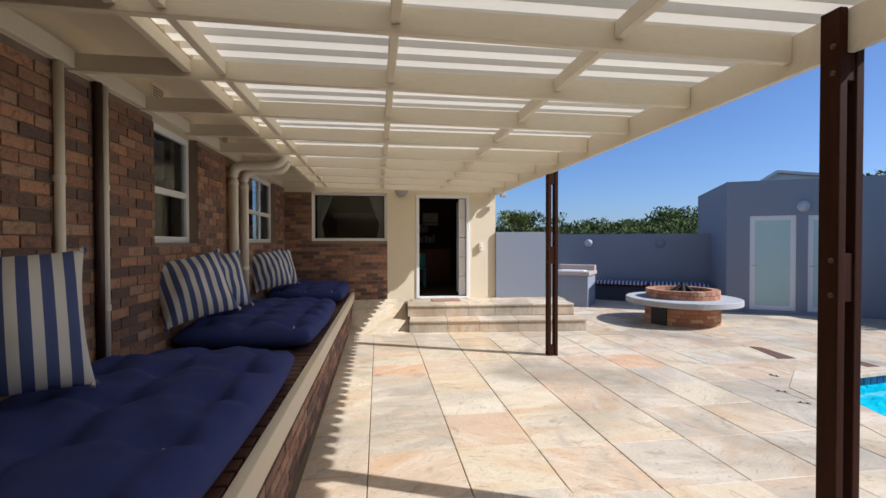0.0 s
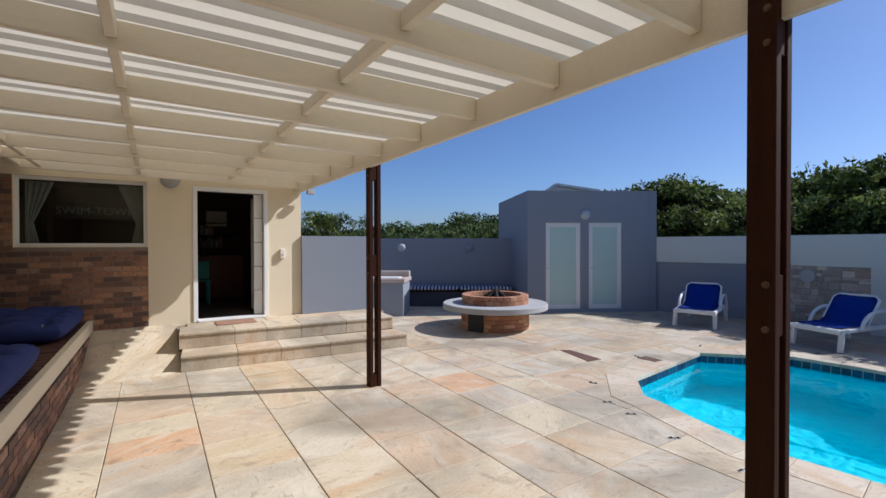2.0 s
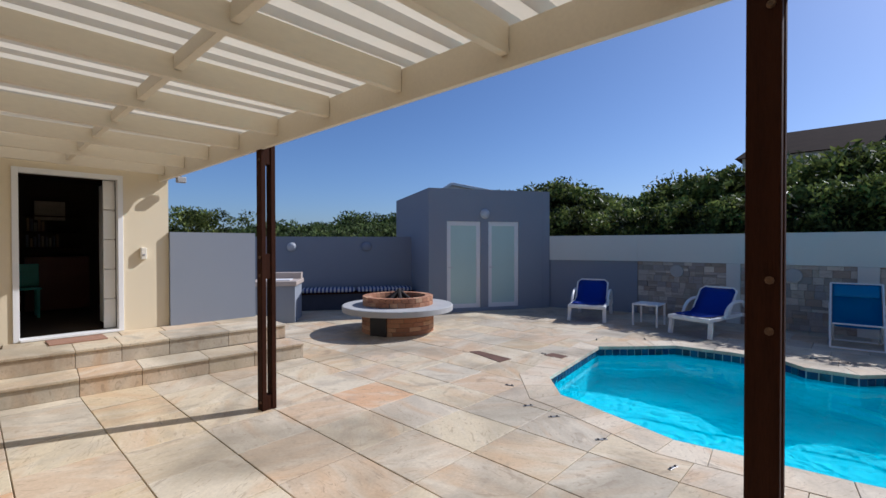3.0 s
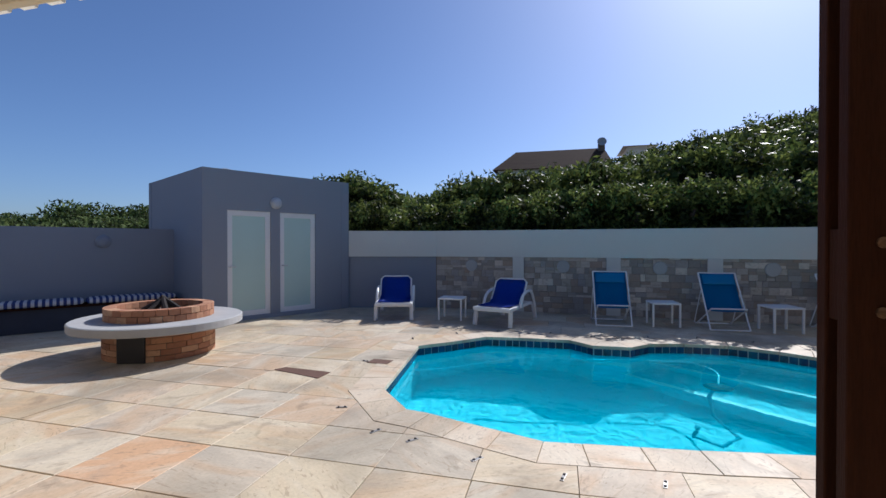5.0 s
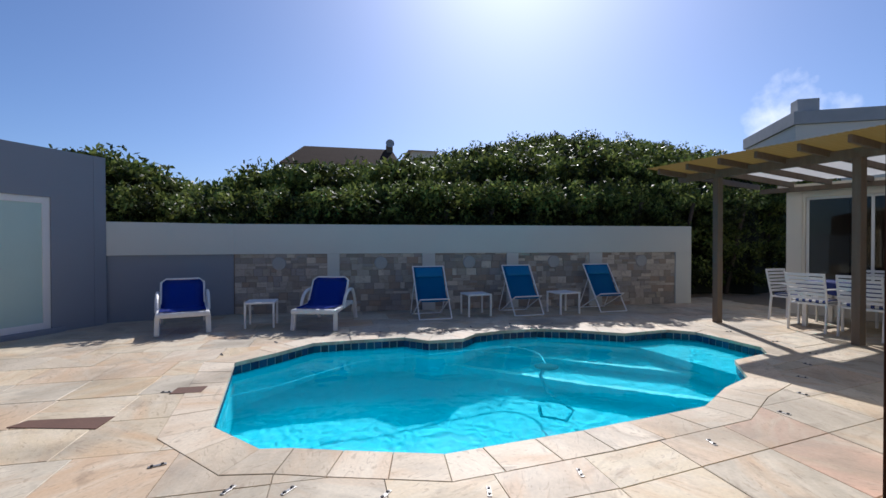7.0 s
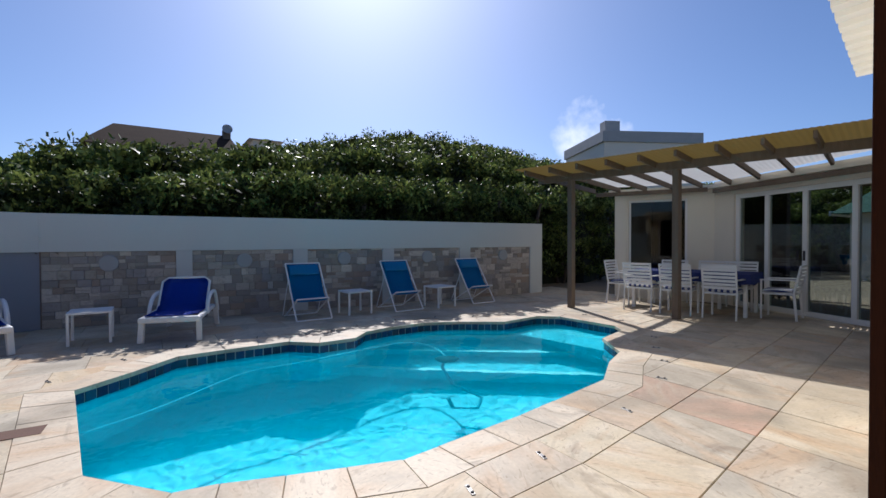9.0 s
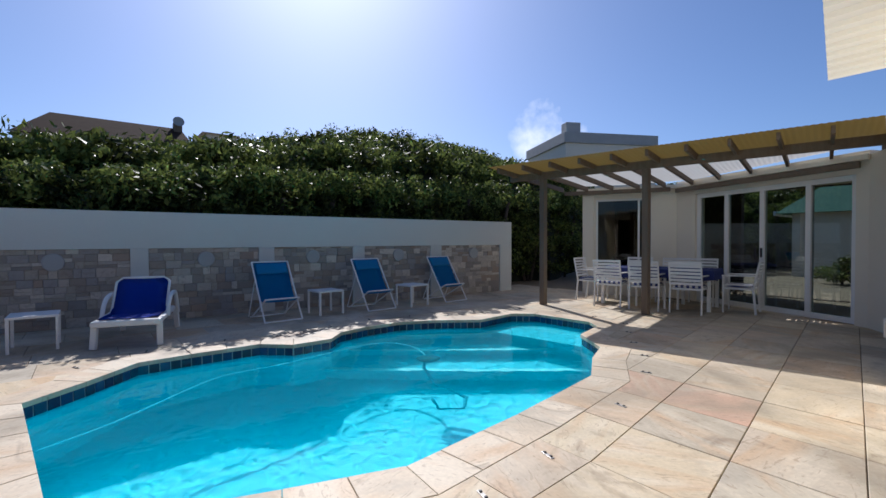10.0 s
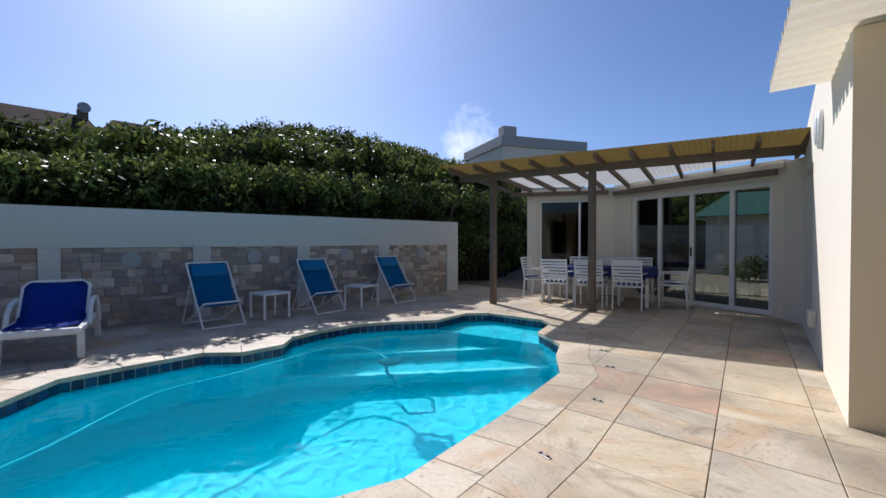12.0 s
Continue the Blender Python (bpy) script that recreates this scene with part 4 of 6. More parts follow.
def pillow(bm, L, W, H, n=40, tufts=(), p=6, puff=0.4, wob=0.006, seed=0, pinch=0.0, k=0.045):
    """A stuffed cushion lying flat: rounded plan, swollen faces, tufts pulled in; L along x, W along y."""
    def xy(u, v):
        return (L / 2 * (u - k * u * abs(u) ** 3 * v * v * 0.6), W / 2 * (v - k * v * abs(v) ** 3 * u * u * 0.6))
    top, bot = {}, {}
    for i in range(n + 1):
        for j in range(n + 1):
            u, v = 2 * i / n - 1, 2 * j / n - 1
            u, v = math.sin(u * math.pi / 2), math.sin(v * math.pi / 2)
            x, y_ = xy(u, v)
            x, y_ = x * (1 - pinch * (1 - v * v)), y_ * (1 - pinch * (1 - u * u))
            e = max(0.0, (1 - abs(u) ** p) * (1 - abs(v) ** p)) ** puff
            z = H / 2 * e
            for tx, ty in tufts:
                d2 = ((x - tx) ** 2 + (y_ - ty) ** 2) / 0.075 ** 2
                z -= 0.07 * math.exp(-d2 * 0.45) * e
            # creases run from tuft to tuft
            for ax, step in ((x, L / 5), (y_, W / 3)) if tufts else ():
                c = (ax + (0.5 * L if step == L / 5 else 0.5 * W)) / step % 1 - 0.5
                c += 0.1 * noise.noise((x * 3 + seed, y_ * 3, 2.5))
                z -= 0.022 * math.exp(-(c * step / 0.045) ** 2) * e
            z += wob * e * noise.noise((x * 6 + seed, y_ * 6, seed)) * 2
            edge = i in (0, n) or j in (0, n)
            top[i, j] = bm.verts.new((x, y_, z))
            bot[i, j] = top[i, j] if edge else bm.verts.new((x, y_, -H / 2 * e))
    for i in range(n):
        for j in range(n):
            bm.faces.new((top[i, j], top[i + 1, j], top[i + 1, j + 1], top[i, j + 1]))
            f = (bot[i, j], bot[i, j + 1], bot[i + 1, j + 1], bot[i + 1, j])
            if len(set(f)) == 4 and not all(v in top.values() for v in f):
                bm.faces.new(f)


M_TUFT = mat("pale_tuft_thread", (0.55, 0.52, 0.5), 0.9)
for k, (y0, y1) in enumerate(((0.3, 2.66), (3.28, 5.5), (6.4, 8.06))):
    L, W, H = y1 - y0, 1.22, 0.29
    tf = [(-L / 2 + L * (a + 0.5) / 5, -W / 2 + W * (b + 0.5) / 3) for a in range(5) for b in range(3)]
    mt = thing("mattress", pose(-0.655 + 0.03 * k - W / 2, (y0 + y1) / 2, BZ + H / 2 - 0.004, 0, 0, 89), "tufted navy canvas mattress lying on the slatted bench", "mattress", "bench mattresses")
    bm = bmesh.new()
    pillow(bm, L, W, H, 84, tf, 7, 0.45, 0.014, k * 7, 0.0, 0.1)
    cover = part("cover", bm, M_FAB, mt, smooth=True)
    for tx, ty in tf:
        bm = bmesh.new()
        lathe(bm, [(0.007, 0.035), (0.008, 0.062), (0.004, 0.068)], 8, (tx, ty, 0))
        part("tuft", bm, M_TUFT, cover, "pale thread tuft")


def striped(name, a, b, pitch, share=0.5, axis=0):
    m = mat(name, a, 0.9, var=0.08, scale=6, fine=400, bump=0.2, spec=0.2)
    n, ln = m.node_tree.nodes, m.node_tree.links.new
    tc, sp, md, gt, mx = n.new("ShaderNodeTexCoord"), n.new("ShaderNodeSeparateXYZ"), n.new("ShaderNodeMath"), n.new("ShaderNodeMath"), n.new("ShaderNodeMix")
    ln(tc.outputs["Object"], sp.inputs[0])
    md.operation, gt.operation, mx.data_type = "FLOORED_MODULO", "GREATER_THAN", "RGBA"
    md.inputs[1].default_value, gt.inputs[1].default_value = pitch, pitch * share
    ln(sp.outputs[axis], md.inputs[0]), ln(md.outputs[0], gt.inputs[0]), ln(gt.outputs[0], mx.inputs["Factor"])
    hs = [x for x in n if x.bl_idname == "ShaderNodeHueSaturation"][0]
    ln(hs.inputs["Color"].links[0].from_socket, mx.inputs["A"])
    mx.inputs["B"].default_value = (*b, 1)
    ln(mx.outputs["Result"], hs.inputs["Color"])
    return m


M_STRIPE = striped("blue_white_stripe", (0.075, 0.1, 0.22), (0.6, 0.58, 0.53), 0.082, 0.52)
M_STRIPE2 = striped("narrow_blue_white_stripe", (0.05, 0.07, 0.2), (0.6, 0.6, 0.6), 0.09, 0.5)
for k, (x, y, z, rz, lean, sz) in enumerate(((-1.7, 1.36, 1.18, 34, 20, 0.66), (-1.68, 3.42, 1.14, 30, 24, 0.6), (-1.68, 3.98, 1.14, 38, 20, 0.6), (-1.66, 6.12, 1.13, 30, 24, 0.58), (-1.64, 6.6, 1.13, 38, 20, 0.58))):
    cu = thing("scatter_cushion", pose(x, y, z, 0, 0, rz) @ pose(0, 0, 0, 90 - lean, 0, 0) @ pose(0, 0, 0, 0, 0, (2, 12, 5, 10, 4)[k]), "blue and white striped square cushion leaning on the brick wall", "cushion", "striped cushions")
    bm = bmesh.new()
    pillow(bm, sz * 1.03, sz * 1.03, 0.3, 30, (), 2.2, 0.66, 0.026, 50 + k, 0.1)
    cover = part("cover", bm, M_STRIPE, cu, smooth=True)
    h = sz / 2
    for sx, sy in ((-1, -1), (1, -1), (1, 1), (-1, 1)):
        bm = bmesh.new()
        lathe(bm, [(0.012, -0.012), (0.02, 0.0), (0.012, 0.012)], 8, (sx * h * 0.985, sy * h * 0.985, 0))
        part("corner_tuft", bm, M_STRIPE, cover)


# towel notice hanging behind the picture window
sg = thing("hanging_sign", pose(-0.45, FY + 0.4, 2.03), "faint pale lettered towel notice behind the window", "sign")
tx = bpy.data.curves.new("lettering", "FONT")
tx.body, tx.size, tx.extrude, tx.align_x = "SWIM-TOWELS", 0.155, 0.003, "CENTER"
tx_ob = bpy.data.objects.new("lettering_curve", tx)
letters = bpy.data.meshes.new_from_object(tx_ob)
letters.materials.clear()
letters.materials.append(mat("faded_letter_paint", (0.3, 0.3, 0.28), 0.8))
lt = new("lettering", letters)
lt.parent = sg
lt.matrix_basis = pose(0, 0, 0, 90, 0, 0)
part("board", boxes((-0.5, 0.006, -0.07, 0.5, 0.02, 0.19), bev=0.003), M_DARKROOM, sg, "dark backing board")
for x in (-0.42, 0.42):
    part("hanging_cord", boxes((x - 0.003, 0.009, 0.19, x + 0.003, 0.015, 0.72)), M_DARKBROWN, sg)

# ---- braai corner ----
br = thing("braai_counter", along((4.1, 9.62), (4.8, 9.08))[0], "grey plastered barbecue counter with a stone top", "barbecue counter")
part("base", boxes((0.02, 0.02, -0.01, 0.86, 0.9, 0.74), bev=0.006), M_BLUE, br)
M_BTOP = mat("pink_stone_top", (0.5, 0.42, 0.36), 0.5, var=0.1, scale=4, fine=90)
part("counter_top", boxes((-0.02, -0.04, 0.74, 0.9, 0.94, 0.83), bev=0.01), M_BTOP, br)
part("back_ledge", boxes((0.0, 0.7, 0.83, 0.88, 0.92, 0.96), bev=0.008), M_BTOP, br, "low stone ledge")
pan = part("white_tray", boxes((0.15, 0.12, 0.83, 0.75, 0.5, 0.85), bev=0.008), M_WHITE, None)
pan.matrix_basis = br.matrix_basis
tagged(pan, "white enamel tray on the barbecue counter", "tray")

bb = thing("garden_bench", along((5.55, 10.5), (7.85, 8.9))[0], "low built-in bench along the blue-grey garden wall", "bench")
M_DARKBASE = mat("dark_bench_paint", (0.05, 0.055, 0.075), 0.8)
part("base", boxes((0, 0.04, -0.01, 2.75, 0.45, 0.38), bev=0.006), M_DARKBASE, bb)
for k in range(5):
    part("slat", boxes((0, 0.0 + 0.1 * k, 0.38, 2.8, 0.085 + 0.1 * k, 0.41), bev=0.004), M_DARKWOOD, bb)
for k in range(2):
    sc = thing("seat_cushion", bb.matrix_basis @ pose(0.02 + 1.38 * k, 0.02, 0.41), "blue and white striped bench cushion", "cushion", "bench cushions")
    bm = bmesh.new()
    pillow(bm, 1.36, 0.46, 0.1, 24, (), 12, 0.3, 0.003, 90 + k)
    bmesh.ops.translate(bm, vec=(0.68, 0.23, 0.05), verts=bm.verts)
    part("cover", bm, M_STRIPE2, sc, smooth=True)

# ---- fire pit ----
fp = thing("fire_pit", pose(5.7, 7.05, 0), "round brick fire pit with a concrete ring seat", "fire pit")


def ring_bricks(parent, r0, r1, z0, h, n, name="brick", a0=0.0, a1=6.28318, gap=0.008):
    bm = bmesh.new()
    st = (a1 - a0) / n
    g = gap / r1 / 2
    q = [(r0, -st / 2 + g), (r1, -st / 2 + g), (r1, 0), (r1, st / 2 - g), (r0, st / 2 - g)]
    prism(bm, [(r * math.cos(a), r * math.sin(a)) for r, a in q], 0, h)
    first = part(name, bm, M_REDBRICK, parent)
    for i in range(n):
        o = first if i == 0 else new(name, first.data)
        o.parent = parent
        o.matrix_basis = pose(0, 0, z0, 0, 0, math.degrees(a0 + st * (i + 0.5)))


bm = bmesh.new()
lathe(bm, [(0.635, 0.0), (0.635, 0.37)], 48)
part("core", bm, M_MORTAR, fp)
for k in range(5):
    ring_bricks(fp, 0.6, 0.65, 0.004 + 0.074 * k, 0.066, 18, a0=0.1 * k, a1=6.28318 + 0.1 * k)
bm = bmesh.new()
lathe(bm, [(0.55, 0.37), (0.99, 0.37), (1.0, 0.38), (1.0, 0.465), (0.985, 0.475), (0.55, 0.475)], 64)
part("ring_seat", bm, M_CONCRETE, fp, "pale grey concrete ring seat")
for k in range(2):
    ring_bricks(fp, 0.5, 0.635, 0.477 + 0.082 * k, 0.075, 30, a0=0.1 * k, a1=6.28318 + 0.1 * k)
bm = bmesh.new()
lathe(bm, [(0.0, 0.49), (0.5, 0.49), (0.5, 0.5), (0.0, 0.5)], 24)
part("ash_bed", bm, mat("ash", (0.08, 0.07, 0.065), 0.95, var=0.3), fp)
# solid black block, no hollow: it paints the shade of the wood opening
niche = part("wood_niche", boxes((-0.16, -0.66, 0.0, 0.16, -0.5, 0.34)), M_BLACK, fp, "black block standing in for the shaded wood niche")
niche.matrix_basis = pose(0, 0, 0, 0, 0, -72)
M_CHAR = mat("charred_log", (0.035, 0.028, 0.024), 0.9, var=0.4, bump=0.6)
for k in range(6):
    a = k * 1.05
    lg = thing("fire_log", pose(5.7, 7.05, 0), "charred log leaning in the fire pit", "log", "logs in the fire pit")
    bm = bmesh.new()
    tube(bm, [(0.26 * math.cos(a), 0.26 * math.sin(a), 0.53), (0.02 * math.cos(a + 2), 0.02 * math.sin(a + 2), 0.66 + 0.015 * k)], 0.03 + 0.004 * (k % 3), 8)
    part("wood", bm, M_CHAR, lg)

# ---- loungers, deck chairs, side tables ----
M_SLING = sheet_mat("royal_blue_sling", (0.016, 0.085, 0.56), (0.016, 0.095, 0.6), 0.4)
M_SLING2 = sheet_mat("bright_blue_sling", (0.012, 0.27, 0.56), (0.012, 0.29, 0.6), 0.4)


def lounger(m):
    """Front edge at x 0, the sitter looks along -x; 0.66 wide."""
    l = thing("sun_lounger", m, "white plastic sun lounger with a raised royal blue backrest", "sun lounger", "sun loungers")
    W = 0.36
    for s in (-1, 1):
        bm = bmesh.new()
        bar(bm, (0.0, s * (W - 0.03), 0.3), (1.0, s * (W - 0.03), 0.33), 0.055, 0.06, 0.012)
        part("side_rail", bm, M_WHITEPLASTIC, l)
        bm = bmesh.new()
        bar(bm, (0.05, s * (W - 0.03), 0.29), (0.01, s * (W - 0.02), 0.0), 0.07, 0.06, 0.012)
        part("leg", bm, M_WHITEPLASTIC, l)
        bm = bmesh.new()
        bar(bm, (1.2, s * (W - 0.03), 0.31), (1.3, s * (W - 0.02), 0.0), 0.07, 0.06, 0.012)
        part("leg", bm, M_WHITEPLASTIC, l)
        bm = bmesh.new()
        tube(bm, bend((0.42, s * W, 0.3), (0.5, s * W, 0.62), (0.98, s * W, 0.56), 8) + bend((0.98, s * W, 0.56), (1.1, s * W, 0.5), (1.22, s * W, 0.24), 4)[1:], 0.027, 10)
        part("armrest", bm, M_WHITEPLASTIC, l)
    bm = bmesh.new()
    bar(bm, (0.0, -W, 0.3), (0.0, W, 0.3), 0.09, 0.075, 0.02)
    part("front_rail", bm, M_WHITEPLASTIC, l)
    bm = bmesh.new()
    bar(bm, (1.15, -W + 0.03, 0.31), (1.15, W - 0.03, 0.31), 0.06, 0.06, 0.012)
    part("rear_rail", bm, M_WHITEPLASTIC, l)
    h = W - 0.05
    bm = bmesh.new()
    outl = [(0.62, -h), (1.08, -h), (1.14, -h + 0.07), (1.14, h - 0.07), (1.08, h), (0.62, h)]
    f = lambda x, y: (x if x < 0.62 else 0.62 + (x - 0.62) * 0.62, y, 0.335 + max(0, x - 0.62) * 0.85)
    tube(bm, [f(*q) for q in outl], 0.019, 8)
    part("back_frame", bm, M_WHITEPLASTIC, l)
    bm = bmesh.new()
    n = 10
    vs = []
    for i in range(n + 1):
        t = i / n
        x = 0.03 + t * 1.1
        p = f(x, 0)
        hw = h if x < 1.05 else h - (x - 1.05) * 0.8
        vs.append([bm.verts.new((p[0], y_ * hw, p[2] + 0.018 - 0.012 * (1 - y_ * y_))) for y_ in (-1, -0.5, 0, 0.5, 1)])
    for a, b in zip(vs, vs[1:]):
        for k in range(4):
            bm.faces.new((a[k], a[k + 1], b[k + 1], b[k]))
    r = bmesh.ops.solidify(bm, geom=bm.faces[:], thickness=0.008)
    part("sling", bm, M_SLING, l, "royal blue woven sling", smooth=True)
    return l


lounger(pose(8.8, 4.9, 0, 0, 0, 17))
lounger(pose(8.64, 3.0, 0, 0, 0, -16))


def deck_chair(m):
    """Front foot bar at x 0, the sitter looks along -x; 0.55 wide."""
    c = thing("deck_chair", m, "folding white deck chair with a bright blue sling", "deck chair", "deck chairs")
    w = 0.3
    M_ALU = M_WHITE
    for s in (-1, 1):
        bm = bmesh.new()
        tube(bm, [(0.0, s * w, 0.012), (0.62, s * w, 0.93)], 0.014, 8)
        part("long_rail", bm, M_ALU, c)
        bm = bmesh.new()
        tube(bm, [(0.72, s * (w - 0.03), 0.012), (0.05, s * (w - 0.03), 0.36)], 0.014, 8)
        part("short_rail", bm, M_ALU, c)
        bm = bmesh.new()
        tube(bm, [(0.42, s * (w + 0.015), 0.63), (0.74, s * (w + 0.015), 0.02)], 0.01, 8)
        part("prop_rail", bm, M_ALU, c)
    for nm, a, z, ww in (("foot_bar", 0.0, 0.012, w), ("foot_bar", 0.72, 0.012, w), ("top_bar", 0.62, 0.93, w), ("front_bar", 0.05, 0.36, w - 0.03)):
        bm = bmesh.new()
        tube(bm, [(a, -ww, z), (a, ww, z)], 0.013, 8)
        part(nm, bm, M_ALU, c)
    bm = bmesh.new()
    P = [(0.62, 0.935), (0.52, 0.76), (0.42, 0.58), (0.33, 0.42), (0.24, 0.33), (0.15, 0.31), (0.05, 0.37)]
    vs = [[bm.verts.new((x, y_ * (w - 0.02), z - 0.012 * (1 - y_ * y_))) for y_ in (-1, -0.5, 0, 0.5, 1)] for x, z in P]
    for a, b in zip(vs, vs[1:]):
        for k in range(4):
            bm.faces.new((a[k], a[k + 1], b[k + 1], b[k]))
    bmesh.ops.solidify(bm, geom=bm.faces[:], thickness=0.005)
    sling = part("sling", bm, M_SLING2, c, "bright blue sling", smooth=True)
    bm = bmesh.new()
    pillow(bm, 0.2, 0.52, 0.05, 12, (), 4, 0.5)
    bmesh.ops.transform(bm, matrix=pose(0.53, 0, 0.82, 0, -60, 0), verts=bm.verts)
    part("head_pad", bm, M_SLING2, sling, smooth=True)
    return c


for x, y, a in ((9.2, 0.92, 2), (9.22, -0.9, 3), (9.27, -2.73, 3)):
    deck_chair(pose(x, y, 0, 0, 0, a))


def side_table(m):
    t = thing("side_table", m, "small square white metal side table", "side table", "side tables")
    h = 0.235
    part("tabletop", boxes((-h, -h, 0.39, h, h, 0.42), bev=0.006), M_WHITE, t)
    for sx in (-1, 1):
        for sy in (-1, 1):
            part("leg", boxes((sx * (h - 0.018) - 0.016, sy * (h - 0.018) - 0.016, 0, sx * (h - 0.018) + 0.016, sy * (h - 0.018) + 0.016, 0.39), bev=0.003), M_WHITE, t)
    return t


t0 = side_table(pose(9.3, 3.87, 0))
copy_thing(t0, pose(9.56, 0.06, 0, 0, 0, 4))
copy_thing(t0, pose(9.42, -1.7, 0, 0, 0, 8))

# ---- dining set under the pergola ----
TA = math.degrees(math.atan2(pd.y, pd.x))
DT = pose(6.32, -5.42, 0, 0, 0, TA)
dt = thing("dining_table", DT, "long white metal outdoor dining table", "dining table")
part("tabletop", boxes((-1.0, -0.45, 0.7, 1.0, 0.45, 0.73), bev=0.006), M_WHITE, dt)
for sx in (-1, 1):
    for sy in (-1, 1):
        part("leg", boxes((sx * 0.94 - 0.03, sy * 0.39 - 0.03, 0, sx * 0.94 + 0.03, sy * 0.39 + 0.03, 0.7), bev=0.004), M_WHITE, dt)
bm = bmesh.new()
n = 60
per = []
for i in range(n):
    t = i / n * 4
    k, f_ = int(t), t - int(t)
    c4 = [(-1.04, -0.49), (1.04, -0.49), (1.04, 0.49), (-1.04, 0.49)]
    a, b = c4[k], c4[(k + 1) % 4]
    per.append((a[0] + (b[0] - a[0]) * f_, a[1] + (b[1] - a[1]) * f_))
tp = [bm.verts.new((x * 0.985, y_ * 0.97, 0.737)) for x, y_ in per]
lw = [bm.verts.new((x * (1.0 + 0.015 * math.sin(i * 2.1)), y_ * (1.02 + 0.03 * math.sin(i * 1.7)), 0.56 + 0.02 * math.sin(i * 0.9))) for i, (x, y_) in enumerate(per)]
for i in range(n):
    bm.faces.new((tp[i], tp[(i + 1) % n], lw[(i + 1) % n], lw[i]))
bm.faces.new(tp)
cl = part("tablecloth", bm, M_FAB, None)
cl.matrix_basis = DT
tagged(cl, "navy blue cloth draped over the dining table", "tablecloth")


def dining_chair(m):
    """Faces +y; origin under the seat's middle."""
    c = thing("dining_chair", m, "white slatted metal dining armchair with a striped seat pad", "chair", "chairs round the dining table")
    for sx in (-1, 1):
        bm = bmesh.new()
        bar(bm, (sx * 0.25, -0.26, 0.0), (sx * 0.25, -0.22, 0.44), 0.025, 0.035, 0.003)
        bar(bm, (sx * 0.25, -0.22, 0.44), (sx * 0.25, -0.31, 0.9), 0.025, 0.03, 0.003)
        part("back_leg", bm, M_WHITE, c)
        bm = bmesh.new()
        bar(bm, (sx * 0.25, 0.22, 0.0), (sx * 0.25, 0.22, 0.64), 0.025, 0.035, 0.003)
        part("front_leg", bm, M_WHITE, c)
        bm = bmesh.new()
        bar(bm, (sx * 0.25, 0.24, 0.65), (sx * 0.25, -0.26, 0.66), 0.045, 0.02, 0.004)
        part("armrest", bm, M_WHITE, c)
    for k in range(7):
        z = 0.5 + 0.06 * k
        part("back_slat", boxes((-0.238, -0.235 - 0.195 * (z - 0.44) - 0.008, z, 0.238, -0.235 - 0.195 * (z - 0.44) + 0.008, z + 0.042), bev=0.002), M_WHITE, c)
    seat = part("seat", boxes((-0.238, -0.22, 0.41, 0.238, 0.235, 0.44), bev=0.004), M_WHITE, c)
    bm = bmesh.new()
    pillow(bm, 0.46, 0.42, 0.06, 14, (), 8, 0.35)
    bmesh.ops.translate(bm, vec=(0, 0.01, 0.468), verts=bm.verts)
    part("seat_pad", bm, M_STRIPE2, seat, "blue and white striped seat pad", smooth=True)
    return c


c0 = dining_chair(DT @ pose(-0.68, -0.62, 0, 0, 0, 0))
for x, y, a in ((-0.02, -0.64, 2), (0.68, -0.62, -3), (-0.6, 0.62, 182), (0.1, 0.64, 178), (0.62, 0.62, 181), (-1.32, 0.02, -92), (1.36, 0.0, 88)):
    copy_thing(c0, DT @ pose(x, y, 0, 0, 0, a))

# ---- pilasters, round plaques ----
for s0, s1 in ((1.77, 2.01), (3.68, 3.95), (5.49, 5.75), (7.38, 7.68), (9.48, EL)):
    tagged(part("pilaster", boxes((s0, -0.05, -0.015, s1, 0.0, 1.169), bev=0.004), M_BAND), "pale plastered pilaster between the stone panels", "pilaster", kind="structure").matrix_basis = EM
M_PLAQUE = mat("grey_blue_ceramic", (0.3, 0.32, 0.34), 0.4, var=0.15, scale=12)
for s in (0.85, 2.83, 4.67, 6.55, 8.63):
    p = thing("wall_plaque", EM @ pose(s, -0.02, 0.98), "round grey ceramic plaque on the stone panel", "wall plaque", "round plaques")
    for nm, prof in (("rim", [(0.108, 0), (0.13, 0.0), (0.13, 0.03), (0.108, 0.036)]), ("disc", [(0.109, 0), (0.109, 0.02), (0.07, 0.024), (0.065, 0.03), (0.02, 0.034)])):
        bm = bmesh.new()
        lathe(bm, prof, 24)
        bmesh.ops.transform(bm, matrix=Matrix.Rotation(radians(90), 4, "X"), verts=bm.verts)
        part(nm, bm, M_PLAQUE if nm == "disc" else M_CONCRETE, p)

# ---- pool cleaner, hose, anchors ----
pc = thing("pool_cleaner", pose(6.4, 0.14, WATER - 0.06), "dark pool cleaner floating with its hose", "pool cleaner")
bm = bmesh.new()
lathe(bm, [(0.02, 0.05), (0.1, 0.04), (0.15, 0.0), (0.13, -0.05), (0.02, -0.06)], 16)
part("body", bm, mat("teal_plastic", (0.015, 0.07, 0.1), 0.8), pc, smooth=True)
bm = bmesh.new()
tube(bm, [(0.05, 0, 0), (-0.05, 0.1, -0.3), (-0.35, 0.15, -0.6), (-0.75, 0.05, -0.72), (-0.95, 0.25, -0.72), (-0.8, 0.45, -0.72), (-0.55, 0.35, -0.72)], 0.022, 8)
